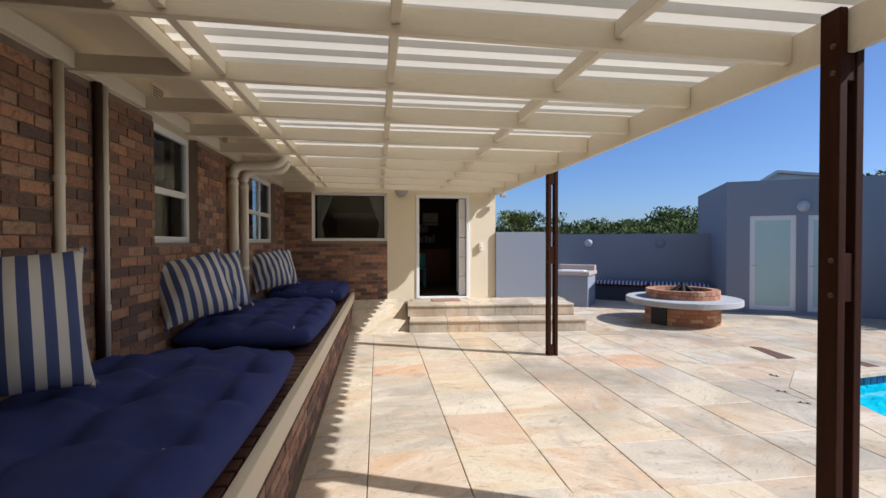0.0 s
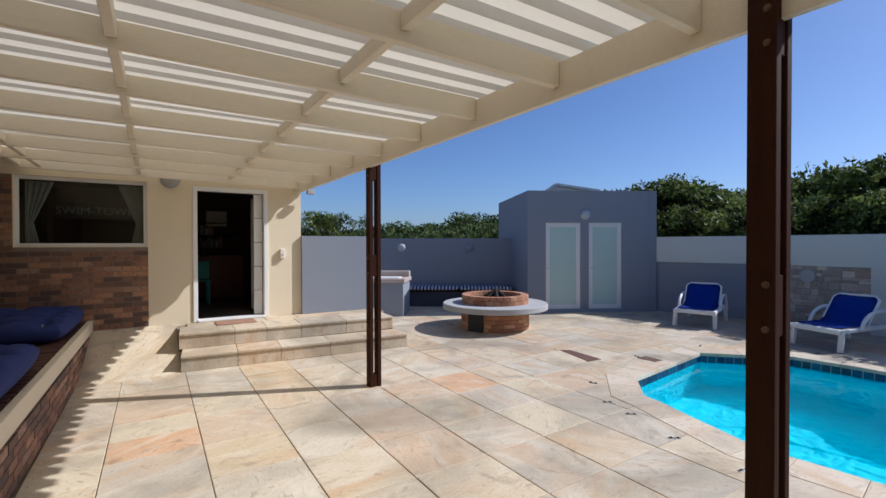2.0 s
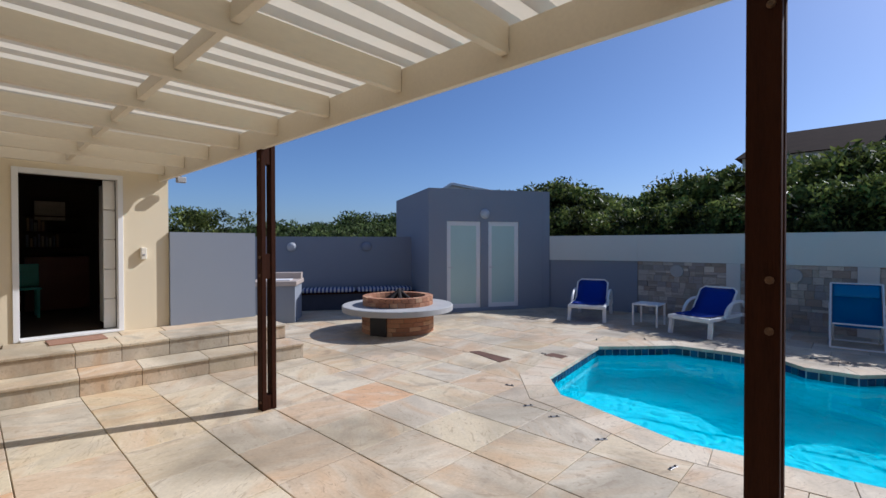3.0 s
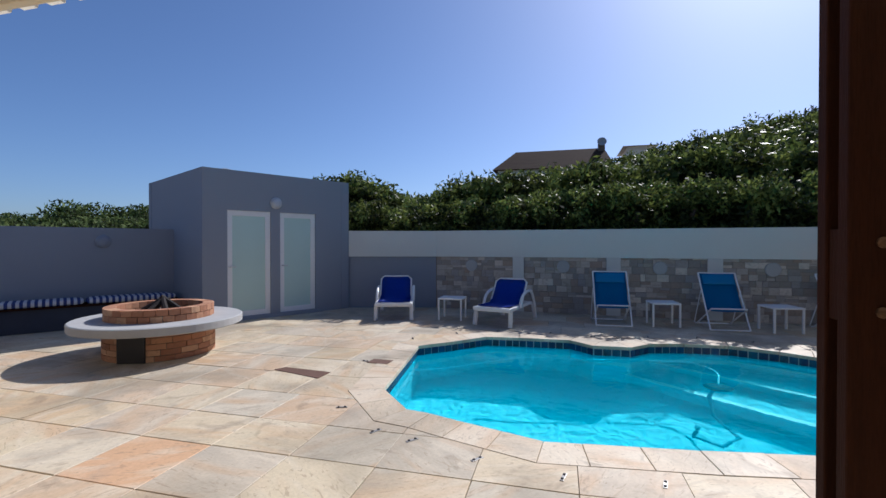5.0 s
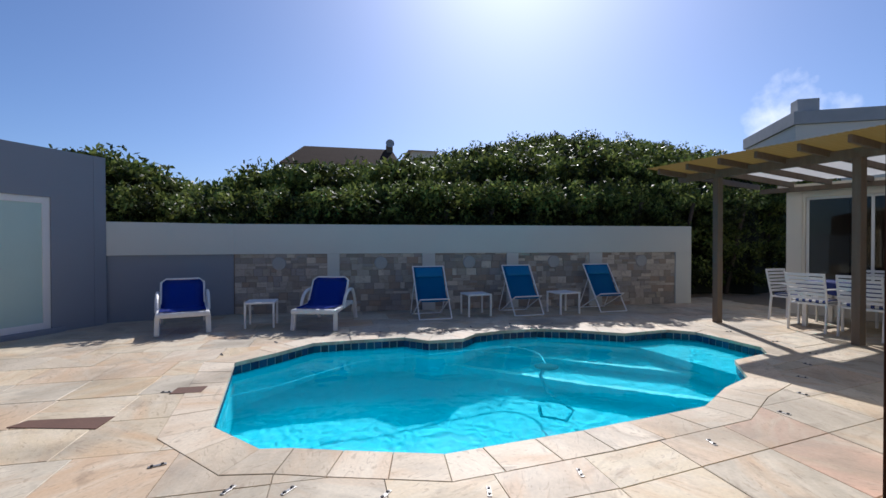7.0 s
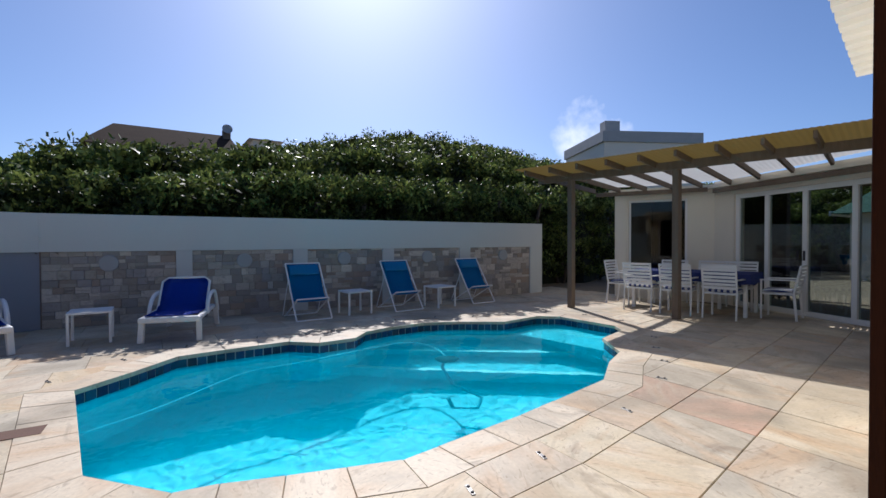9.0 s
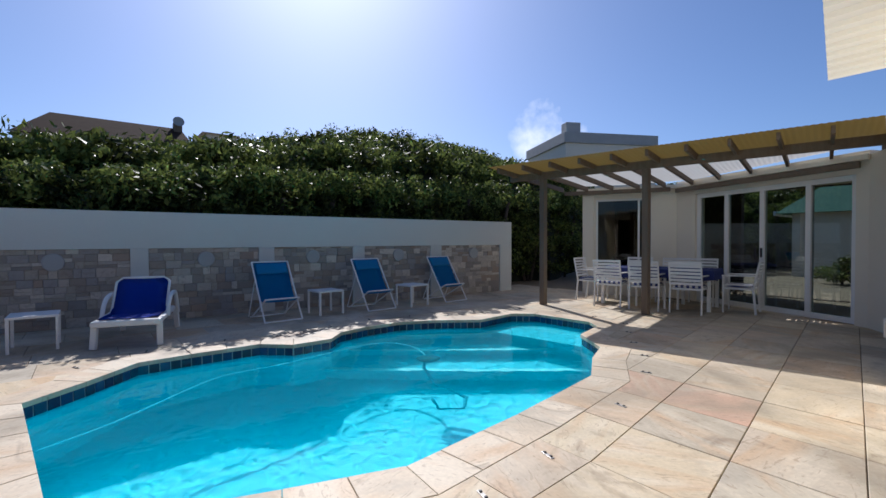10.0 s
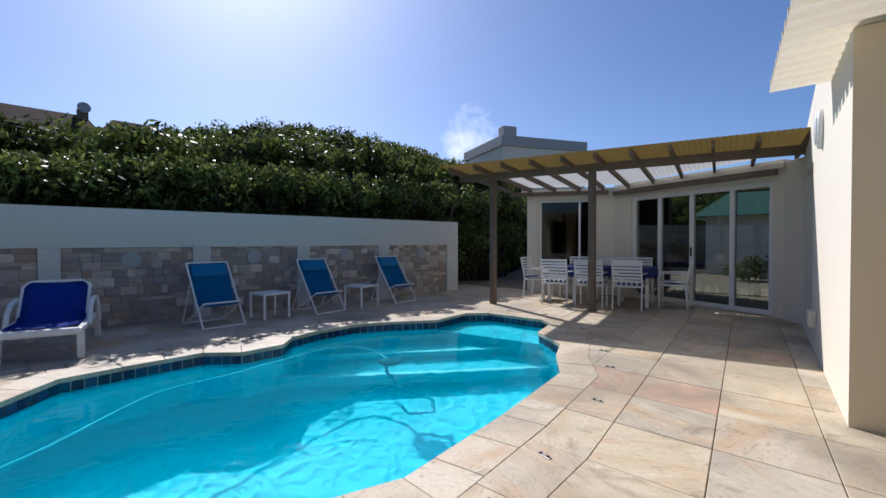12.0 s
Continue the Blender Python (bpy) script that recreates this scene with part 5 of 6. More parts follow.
part("lead_hose", bm, mat("blue_hose", (0.03, 0.28, 0.38), 0.7), pc, smooth=True)
fh = thing("floating_hose", Matrix(), "pale floating suction hose across the pool", "hose")
bm = bmesh.new()
pts = [Vector((*p, WATER - 0.016)) for p in ((6.1, 3.66), (6.38, 3.2), (6.9, 2.62), (7.15, 2.25), (7.2, 1.7), (7.32, 1.1), (7.42, 0.6), (7.4, 0.15), (7.0, -0.02), (6.4, 0.14))]
path_ = []
for i in range(len(pts) - 1):
    p0, p1, p2, p3 = pts[max(i - 1, 0)], pts[i], pts[i + 1], pts[min(i + 2, len(pts) - 1)]
    for k in range(8):
        t = k / 8
        path_.append(0.5 * ((2 * p1) + (p2 - p0) * t + (2 * p0 - 5 * p1 + 4 * p2 - p3) * t * t + (3 * p1 - p0 - 3 * p2 + p3) * t ** 3))
tube(bm, path_, 0.013, 8)
part("tube", bm, mat("translucent_hose", (0.12, 0.5, 0.62), 0.3), fh, smooth=True)
clip_outline = offset_poly(POOL, 0.5)
for i in range(len(clip_outline)):
    a, b = Vector(clip_outline[i]), Vector(clip_outline[(i + 1) % len(clip_outline)])
    if (b - a).length < 0.28:
        continue
    c = (a + b) / 2
    d = b - a
    an = thing("cover_anchor", pose(c.x, c.y, 0.0, 0, 0, math.degrees(math.atan2(d.y, d.x)) + 70), "small steel pool cover anchor set in the paving", "anchor", "pool cover anchors")
    part("plate", boxes((-0.05, -0.012, 0.0, 0.05, 0.012, 0.006), bev=0.002), M_DULLSTEEL, an)
    for x in (-0.028, 0.028):
        part("eyelet", boxes((x - 0.008, -0.008, 0.006, x + 0.008, 0.008, 0.013), bev=0.002), M_BLACK, an)

# ---- plants ----
def foliage_mat(name, dark, light, gloss=0.4):
    m = bpy.data.materials.new(name)
    m.use_nodes = True
    n, ln = m.node_tree.nodes, m.node_tree.links.new
    b = n["Principled BSDF"]
    b.inputs["Roughness"].default_value = gloss
    b.inputs["Specular IOR Level"].default_value = 0.14
    r = n.new("ShaderNodeValToRGB")
    r.color_ramp.elements[0].color, r.color_ramp.elements[1].color = (*dark, 1), (*light, 1)
    g = n.new("ShaderNodeNewGeometry")
    ln(g.outputs["Random Per Island"], r.inputs[0])
    tc, no, mx = n.new("ShaderNodeTexCoord"), n.new("ShaderNodeTexNoise"), n.new("ShaderNodeHueSaturation")
    no.inputs["Scale"].default_value = 1.3
    mr = n.new("ShaderNodeMapRange")
    mr.inputs["From Min"].default_value, mr.inputs["From Max"].default_value = 0.4, 0.6
    mr.inputs["To Min"].default_value, mr.inputs["To Max"].default_value = 0.35, 1.8
    ln(tc.outputs["Object"], no.inputs["Vector"]), ln(no.outputs[0], mr.inputs["Value"])
    ln(r.outputs[0], mx.inputs["Color"]), ln(mr.outputs[0], mx.inputs["Value"])
    ln(mx.outputs[0], b.inputs["Base Color"])
    t, x = n.new("ShaderNodeBsdfTranslucent"), n.new("ShaderNodeMixShader")
    ln(mx.outputs[0], t.inputs[0])
    x.inputs[0].default_value = 0.33
    ln(b.outputs[0], x.inputs[1]), ln(t.outputs[0], x.inputs[2])
    ln(x.outputs[0], n["Material Output"].inputs["Surface"])
    return m


M_LEAF = foliage_mat("glossy_scrub_leaves", (0.016, 0.034, 0.008), (0.17, 0.2, 0.05), 0.45)
M_LEAFFAR = foliage_mat("far_scrub_leaves", (0.03, 0.055, 0.016), (0.11, 0.14, 0.045), 0.7)
M_BARK = mat("grey_bark", (0.09, 0.07, 0.055), 0.9, var=0.3, bump=0.5)
# near-black ground colour standing in for deep shade between the leaves
M_CORE = mat("leaf_gap_shade", (0.012, 0.018, 0.007), 0.9, var=0.4, scale=3)


def leaf_mesh(name, centers, radii, per, size, material, seed, parent=None, squash=0.8):
    """Leaf clumps: round each centre, per leaves of a pointed four-sided shape, folded at random."""
    rg = np.random.default_rng(seed)
    C = np.repeat(np.asarray(centers, float), per, axis=0)
    R = np.repeat(np.asarray(radii, float), per)
    k = len(C)
    d = rg.normal(size=(k, 3))
    d /= np.linalg.norm(d, axis=1)[:, None]
    pos = C + d * (R * (0.55 + 0.5 * rg.random(k)))[:, None] * np.array([1, 1, squash])
    u = rg.normal(size=(k, 3)) + d * 0.4
    u /= np.linalg.norm(u, axis=1)[:, None]
    w = np.cross(u, d + rg.normal(size=(k, 3)) * 0.6)
    w /= np.linalg.norm(w, axis=1)[:, None] + 1e-9
    s = size * (0.6 + 0.8 * rg.random(k))[:, None]
    V = np.stack([pos - u * s, pos + w * s * 0.42, pos + u * s, pos - w * s * 0.42], axis=1).reshape(-1, 3)
    me = bpy.data.meshes.new(name)
    me.vertices.add(4 * k), me.loops.add(4 * k), me.polygons.add(k)
    me.vertices.foreach_set("co", V.astype(np.float32).ravel())
    me.loops.foreach_set("vertex_index", np.arange(4 * k, dtype=np.int32))
    me.polygons.foreach_set("loop_start", np.arange(0, 4 * k, 4, dtype=np.int32))
    me.update()
    me.materials.append(material)
    ob = new(name, me)
    ob.parent = parent
    return ob


EYE0 = (1.5, 2.5, 1.35)
AZ = [40, 56, 62, 66, 72, 76, 80, 90, 98, 107, 114, 121, 130, 138, 146, 156]
ELV = [4, 7.0, 8.3, 8.5, 7.0, 6.4, 8.4, 9.6, 11.2, 13.6, 14.4, 14.4, 12.0, 9.8, 8.0, 7.0]


def crest(az):
    return float(np.interp(az, AZ, ELV))


def place(az, r, z):
    return (EYE0[0] + r * math.sin(radians(az)), EYE0[1] + r * math.cos(radians(az)), z)


def front(az):
    """How far off the scrub begins: behind the garden wall, and round the room's end."""
    dx = math.sin(radians(az))
    r = (11.35 - EYE0[0]) / max(dx, 0.2)
    if az > 138.5:
        return min(14.0 + (az - 138.5) * 1.3, 24.0)
    return min(r, 16.5) if az < 110 else min(r, 14.0)


rg = random.Random(5)
for az in [*np.arange(57, 141, 4.6), 143.5, 147, 152, 156, 160, 164]:
    r = front(az) + 0.35
    top = EYE0[2] + r * math.tan(radians(min(crest(az), 9.6) - 0.9)) if az < 118 else 3.2
    cx, cy, _ = place(az, r, 0)
    bush = thing("coastal_shrub", pose(cx, cy, 0), "dense dark green coastal shrub behind the garden wall", "shrub", "shrubs behind the wall")
    for k in range(3):
        bm = bmesh.new()
        a = 2.1 * k + az
        tube(bm, [(0.1 * math.cos(a), 0.1 * math.sin(a), -0.01), (0.3 * math.cos(a), 0.3 * math.sin(a), 0.9), (0.5 * math.cos(a + 0.5), 0.5 * math.sin(a + 0.5), top - 0.8)], 0.05, 7)
        part("trunk", bm, M_BARK, bush)
    cs, rs = [], []
    for k in range(75 if az < 128 else 120):
        z = rg.uniform(0.5 if az < 128 else 0.12, 1) ** 0.8 * (top - 0.1) - 0.25
        cs.append((rg.uniform(-0.75, 0.75), rg.uniform(-0.75, 0.75), z)), rs.append(rg.uniform(0.16, 0.34))
    leaf_mesh("crown", cs, rs, 88, 0.057, M_LEAF, int(az * 10), bush)

# the scrub-covered dune behind
cs, rs = [], []
grid = {}
azs = np.arange(54, 168, 1.0)
rr = np.linspace(0, 1, 15)
bm = bmesh.new()
for i, az in enumerate(azs):
    f0 = front(az) + 0.5
    for j, t in enumerate(rr):
        r = f0 + t * 16
        lo_ = min(EYE0[2] + f0 * math.tan(radians(min(crest(az), 8.6))) - 0.25, 3.2)
        hi_ = EYE0[2] + (f0 + 12) * math.tan(radians(crest(az))) - 1.15
        s = min(1, t / 0.75)
        z = lo_ + (hi_ - lo_) * s ** 0.8 - max(0, t - 0.75) * 6 + 0.35 * noise.noise((az * 0.16, r * 0.45, 3))
        if j == 0:
            z = -0.02
        grid[i, j] = bm.verts.new(place(az, r, z - (0.3 if j else 0)))
        if j and t < 0.85:
            for q in range(3):
                a2, r2 = az + rg.uniform(-0.5, 0.5), r + rg.uniform(-0.5, 0.5)
                cs.append(place(a2, r2, z + rg.uniform(-0.15, 0.22))), rs.append(rg.uniform(0.28, 0.55))
for i in range(len(azs) - 1):
    for j in range(len(rr) - 1):
        bm.faces.new((grid[i, j], grid[i + 1, j], grid[i + 1, j + 1], grid[i, j + 1]))
# slope surface painted as dark as the gaps in the scrub
dune = tagged(part("dune_ground", bm, M_CORE), "scrub-covered dune slope, near-black for the shade between leaves", "hillside", kind="structure")
hs_ = leaf_mesh("dune_scrub", cs, rs, 80, 0.08, M_LEAF, 77)
tagged(hs_, "dense glossy green scrub covering the dune", "scrub", kind="stuff")
# scattered upright sprigs on the crest
cs, rs = [], []
for k in range(130):
    az = rg.uniform(58, 140)
    r = front(az) + 12 + rg.uniform(-1, 0.5)
    cs.append(place(az, r, EYE0[2] + r * math.tan(radians(crest(az))) + rg.uniform(-1.0, -0.4))), rs.append(rg.uniform(0.15, 0.5))
tagged(leaf_mesh("crest_scrub", cs, rs, 75, 0.07, M_LEAF, 78), "uneven shrub tops along the dune crest", "scrub", kind="stuff")

# far wooded hill past the garden's back wall
FAZ, FEL = [-5, 8, 14, 20, 22.5, 25, 31.5, 36.4, 38.5, 44, 52, 60], [1.6, 1.6, 1.6, 1.6, 2.0, 2.6, 2.7, 3.9, 3.7, 4.3, 4.9, 6.0]
cs, rs = [], []
bm = bmesh.new()
grid = {}
azs = np.arange(-8, 62, 1.2)
for i, az in enumerate(azs):
    for j, t in enumerate(np.linspace(0, 1, 8)):
        r = 38 + 26 * t
        el = float(np.interp(az, FAZ, FEL))
        z = 1.5 + 55 * math.tan(radians(el)) * min(1, t / 0.65) ** 0.8 - max(0, t - 0.65) * 8 + 0.5 * noise.noise((az * 0.3, r * 0.2, 9)) - 1.0
        grid[i, j] = bm.verts.new(place(az, r, z if j else -0.02))
        if j:
            for q in range(2):
                cs.append(place(az + rg.uniform(-0.6, 0.6), r + rg.uniform(-2, 2), z + 0.3 + rg.uniform(-0.2, 0.5))), rs.append(rg.uniform(0.7, 1.5))
for i in range(len(azs) - 1):
    for j in range(7):
        bm.faces.new((grid[i, j], grid[i + 1, j], grid[i + 1, j + 1], grid[i, j + 1]))
# hill surface likewise has the woodland's inner shade as its colour
tagged(part("hill_ground", bm, M_CORE), "far hill ground under woodland, near-black for the shade between leaves", "hillside", kind="structure")
tagged(leaf_mesh("hill_woodland", cs, rs, 110, 0.2, M_LEAFFAR, 91), "dark green woodland on the far hill", "woodland", kind="stuff")
tr = thing("coastal_tree", pose(*place(16.6, 24, 0)), "dark bushy tree beyond the garden wall", "tree")
bm = bmesh.new()
tube(bm, [(0, 0, -0.01), (0.1, 0, 1.2), (0.2, 0.1, 2.2)], 0.12, 8)
part("trunk", bm, M_BARK, tr)
leaf_mesh("crown", [(rg.gauss(0, 0.75), rg.gauss(0, 0.6), 1.7 + 1.5 * rg.random() ** 0.7) for k in range(60)], [rg.uniform(0.3, 0.55) for k in range(60)], 90, 0.08, M_LEAF, 5, tr)

# ---- neighbouring houses ----
def far_house(name, m, w, d, eave, ridge, wall_m, roof_m, label, hip=0.6):
    h = thing(name, m, label, "house")
    part("wall", boxes((-w / 2, -d / 2, 0, w / 2, d / 2, eave)), wall_m, h)
    bm = bmesh.new()
    o = 0.3
    lo = [bm.verts.new(v) for v in ((-w / 2 - o, -d / 2 - o, eave), (w / 2 + o, -d / 2 - o, eave), (w / 2 + o, d / 2 + o, eave), (-w / 2 - o, d / 2 + o, eave))]
    hi = [bm.verts.new((-w / 2 + hip, 0, ridge)), bm.verts.new((w / 2 - hip * 0.1, 0, ridge))]
    for q in ((lo[0], lo[1], hi[1], hi[0]), (lo[2], lo[3], hi[0], hi[1]), (lo[1], lo[2], hi[1]), (lo[3], lo[0], hi[0]), tuple(lo)):
        bm.faces.new(q)
    part("roof", bm, roof_m, h)
    return h


M_ROOFTILE = mat("brown_roof_tiles", (0.055, 0.034, 0.024), 0.95, spec=0.1, var=0.2, scale=1.0, fine=8, bump=0.6, stretch=(1, 1, 6))
hx, hy, _ = place(90.3, 30, 0)
hh = far_house("neighbour_house", pose(hx, hy, 0, 0, 0, -90), 6.6, 5.0, 6.1, 7.7, M_CREAMWHITE, M_ROOFTILE, "white house with a brown tiled roof above the scrub", 0.9)
part("chimney", boxes((2.85, -0.5, 6.4, 3.25, 0.1, 8.0), bev=0.02), M_GREYWOOD, hh)
bm = bmesh.new()
lathe(bm, [(0.02, 0), (0.25, 0.05), (0.38, 0.16), (0.36, 0.17), (0.02, 0.06)], 20)
bmesh.ops.transform(bm, matrix=pose(3.05, -0.55, 7.95, 75, 0, 0) @ Matrix.Scale(0.75, 4), verts=bm.verts)
part("satellite_dish", bm, M_CONCRETE, hh, "grey satellite dish")
hx, hy, _ = place(100.0, 33, 0)
far_house("neighbour_house", pose(hx, hy, 0, 0, 0, -90), 1.6, 3.0, 7.9, 8.2, M_CREAMWHITE, M_CONCRETE, "white flat-roofed house top above the scrub", 0.0)
# house beyond the pool room, seen through its glass
M_GREENTILE = mat("green_roof_tiles", (0.045, 0.16, 0.12), 0.6, var=0.2, scale=2.0, fine=12, bump=0.2)
gh = thing("green_roof_house", pose(2.9, -18.7, 0, 0, 0, 180), "cream house with a green tiled roof and white bargeboards", "house")
part("wall", boxes((-3.9, -2.6, -0.01, 3.9, 2.6, 2.25)), M_CREAMWHITE, gh)
bm = bmesh.new()
lo = [bm.verts.new(v) for v in ((-4.3, -3.0, 2.2), (4.3, -3.0, 2.2), (4.3, 3.0, 2.2), (-4.3, 3.0, 2.2))]
hi = [bm.verts.new((-2.4, 0, 4.1)), bm.verts.new((4.2, 0, 4.1))]
for q in ((lo[0], lo[1], hi[1], hi[0]), (lo[2], lo[3], hi[0], hi[1]), (lo[1], lo[2], hi[1]), (lo[3], lo[0], hi[0]), tuple(lo)):
    bm.faces.new(q)
part("roof", bm, M_GREENTILE, gh, "green tiled hipped roof")
tl = None
for r in range(11):
    f_ = (r + 0.5) / 12
    x0_, x1_ = -4.3 + 1.9 * f_, 4.25
    n = int((x1_ - x0_) / 0.34)
    for k in range(n):
        if tl is None:
            bm = bmesh.new()
            bmesh.ops.create_cone(bm, cap_ends=True, segments=10, radius1=0.17, radius2=0.15, depth=0.4)
            bmesh.ops.transform(bm, matrix=Matrix.Diagonal((1, 0.35, 1, 1)), verts=bm.verts)
            tl = part("roof_tile", bm, M_GREENTILE, gh)
            o = tl
        else:
            o = new("roof_tile", tl.data)
            o.parent = gh
        o.matrix_basis = pose(x0_ + 0.2 + 0.34 * k, 3.0 - 3.0 * f_, 2.2 + 1.9 * f_, 57.7, 0, 0)
bm = bmesh.new()
bar(bm, (-4.32, 3.02, 2.16), (4.32, 3.02, 2.16), 0.05, 0.16, 0.004)
part("fascia", bm, M_WHITE, gh)
bm = bmesh.new()
bar(bm, (-4.32, 3.02, 2.2), (-4.32, -3.02, 2.2), 0.05, 0.16, 0.004)
part("fascia", bm, M_WHITE, gh)
sb = thing("garden_bush", pose(5.0, -13.6, 0), "round green bush on the lawn behind the pool room", "shrub")
bm = bmesh.new()
tube(bm, [(0, 0, -0.01), (0.05, 0, 0.3), (0.0, 0.05, 0.6)], 0.04, 7)
part("trunk", bm, M_BARK, sb)
leaf_mesh("crown", [(rg.gauss(0, 0.35), rg.gauss(0, 0.3), 0.2 + 0.45 * rg.random()) for k in range(26)], [rg.uniform(0.15, 0.3) for k in range(26)], 60, 0.06, M_LEAF, 15, sb)
# flat-roofed house behind the pool room
fx, fy, _ = place(144.2, 27, 0)
fh_ = thing("flat_roof_house", pose(fx, fy, 0, 0, 0, 243), "pale grey flat-roofed house with a dark parapet", "house")
part("wall", boxes((-2.6, -2.5, 0, 2.6, 2.5, 6.3)), M_CREAMWHITE, fh_)
part("parapet", boxes((-2.7, -2.6, 6.3, 2.7, 2.6, 6.85), bev=0.02), M_CONCRETE, fh_)
part("chimney", boxes((-2.4, -2.2, 6.85, -1.6, -1.6, 7.45), bev=0.02), M_CONCRETE, fh_)
wr = thing("white_outhouse", pose(13.6, 12.6, 0, 0, 0, -35), "small white outbuilding with a sloping white roof", "outbuilding")
WRP = [(-1.0, 3.35), (-0.35, 3.78), (1.1, 3.55)]
bm = bmesh.new()
prism(bm, [(-1.0, 0.0), (1.1, 0.0), *WRP[::-1]], -0.6, 0.6)
bmesh.ops.transform(bm, matrix=Matrix.Rotation(radians(90), 4, "X"), verts=bm.verts)
part("wall", bm, M_WHITE, wr)
for p, q in zip(WRP, WRP[1:]):
    e = 0.18 if p is WRP[0] else 0.0
    bm = bmesh.new()
    bar(bm, (p[0] - e, 0, p[1] - e * 0.66 + 0.06), (q[0] + (0.18 if not e else 0.0), 0, q[1] + 0.06 - (0.03 if not e else 0.0)), 1.5, 0.1, 0.01)
    part("roof", bm, M_WHITE, wr)

# ---- pieces: coping, mosaic, steps, bricks, stone panels, paving ----
def cross2(a, b, p):
    return (b[0] - a[0]) * (p[1] - a[1]) - (b[1] - a[1]) * (p[0] - a[0])


def lerp2(a, b, t):
    return (a[0] + (b[0] - a[0]) * t, a[1] + (b[1] - a[1]) * t)


def shrink(poly, g):
    c = (sum(p[0] for p in poly) / len(poly), sum(p[1] for p in poly) / len(poly))
    out = []
    for p in poly:
        d = math.hypot(p[0] - c[0], p[1] - c[1])
        out.append(lerp2(p, c, min(0.4, g * 1.4 / max(d, 1e-4))))
    return out


rp = random.Random(11)
K = len(POOL)
for i in range(K):
    a, b, c, d = POOL[i], POOL[(i + 1) % K], COPING[(i + 1) % K], COPING[i]
    n = max(1, round(math.hypot(b[0] - a[0], b[1] - a[1]) / 0.42))
    for k in range(n):
        q = shrink([lerp2(a, b, k / n), lerp2(a, b, (k + 1) / n), lerp2(d, c, (k + 1) / n), lerp2(d, c, k / n)], 0.002)
        bm = bmesh.new()
        z = 0.004 + rp.uniform(-0.002, 0.002)
        prism(bm, q, -0.04, z - 0.003, cap=False)
        hi = [v for v in bm.verts if v.co.z > -0.02]
        top = [bm.verts.new((*p, z)) for p in shrink(q, 0.003)]
        for j in range(4):
            bm.faces.new((hi[j], hi[(j + 1) % 4], top[(j + 1) % 4], top[j]))
        bm.faces.new(top)
        part("coping_stone", bm, M_COPING, pool)

tile_bm = bmesh.new()
box(tile_bm, 0.006, -0.004, -0.155, 0.104, 0.004, -0.045)
mosaic0 = None
for i in range(K):
    a, b = inner[i], inner[(i + 1) % K]
    m, L = along(a, b)
    n = max(1, round(L / 0.11))
    for k in range(n):
        if mosaic0 is None:
            mosaic0 = part("mosaic_tile", tile_bm, M_MOSAIC, pool)
            o = mosaic0
        else:
            o = new("mosaic_tile", mosaic0.data)
            o.parent = pool
        o.matrix_basis = m @ pose(k * L / n, 0.012, 0) @ Matrix.Diagonal((L / n / 0.11, 1, 1, 1))
bm = bmesh.new()
for i in range(K):
    a, b = offset_poly(POOL, 0.022)[i], offset_poly(POOL, 0.022)[(i + 1) % K]
    bm.faces.new([bm.verts.new(v) for v in ((*a, -0.16), (*b, -0.16), (*b, -0.03), (*a, -0.03))])
part("tile_bed", bm, mat("pale_grout", (0.35, 0.42, 0.45), 0.8), pool)

# stone-clad steps to the door
steps = thing("door_steps", Matrix(), "two wide sandstone-clad steps up to the door", "steps", kind="structure")
FR = [(0.45, 6.79), (3.5, 6.52)]
for lev, (yo, z0, z1) in enumerate(((0.0, -0.01, 0.2), (0.43, 0.19, 0.405))):
    p0, p1 = (FR[0][0], FR[0][1] + yo), (FR[1][0] + 0.0, FR[1][1] + yo + (0.08 if lev else 0))
    bm = bmesh.new()
    prism(bm, [p0, p1, (3.5, 8.0), (2.3, 8.1), (0.45, 8.11)], z0, z1 - 0.03)
    part("step_core", bm, M_MORTAR, steps)
    m, L = along(p0, p1)
    s = 0.0
    while s < L - 0.02:
        w = min(rp.uniform(0.42, 0.72), L - s)
        if L - s - w < 0.25:
            w = L - s
        part("riser_stone", boxes((s + 0.003, -0.012, z0 + 0.012, s + w - 0.003, 0.0, z1 - 0.032), bev=0.003), M_SLATE, steps).matrix_basis = m
        dp = 0.46 if lev == 0 else 0.6
        part("tread_stone", boxes((s + 0.003, -0.03, z1 - 0.03, s + w - 0.003, dp, z1), bev=0.004), M_SLATE, steps).matrix_basis = m
        if lev:
            yb = 8.1 - (p0[1] + (p1[1] - p0[1]) * (s + w) / L)
            if dp + 0.02 < yb:
                part("tread_stone", boxes((s + 0.09, dp + 0.004, z1 - 0.03, s + w + 0.08, max(dp + 0.06, yb - 0.0), z1 - 0.001), bev=0.004), M_SLATE, steps).matrix_basis = m
        s += w
mat_ = tagged(part("door_mat", boxes((0.95, 7.62, 0.405, 1.5, 7.98, 0.42), bev=0.004), mat("terracotta_mat", (0.36, 0.2, 0.13), 0.95, var=0.2, fine=200, bump=0.5)), "worn terracotta door mat on the top step", "door mat")


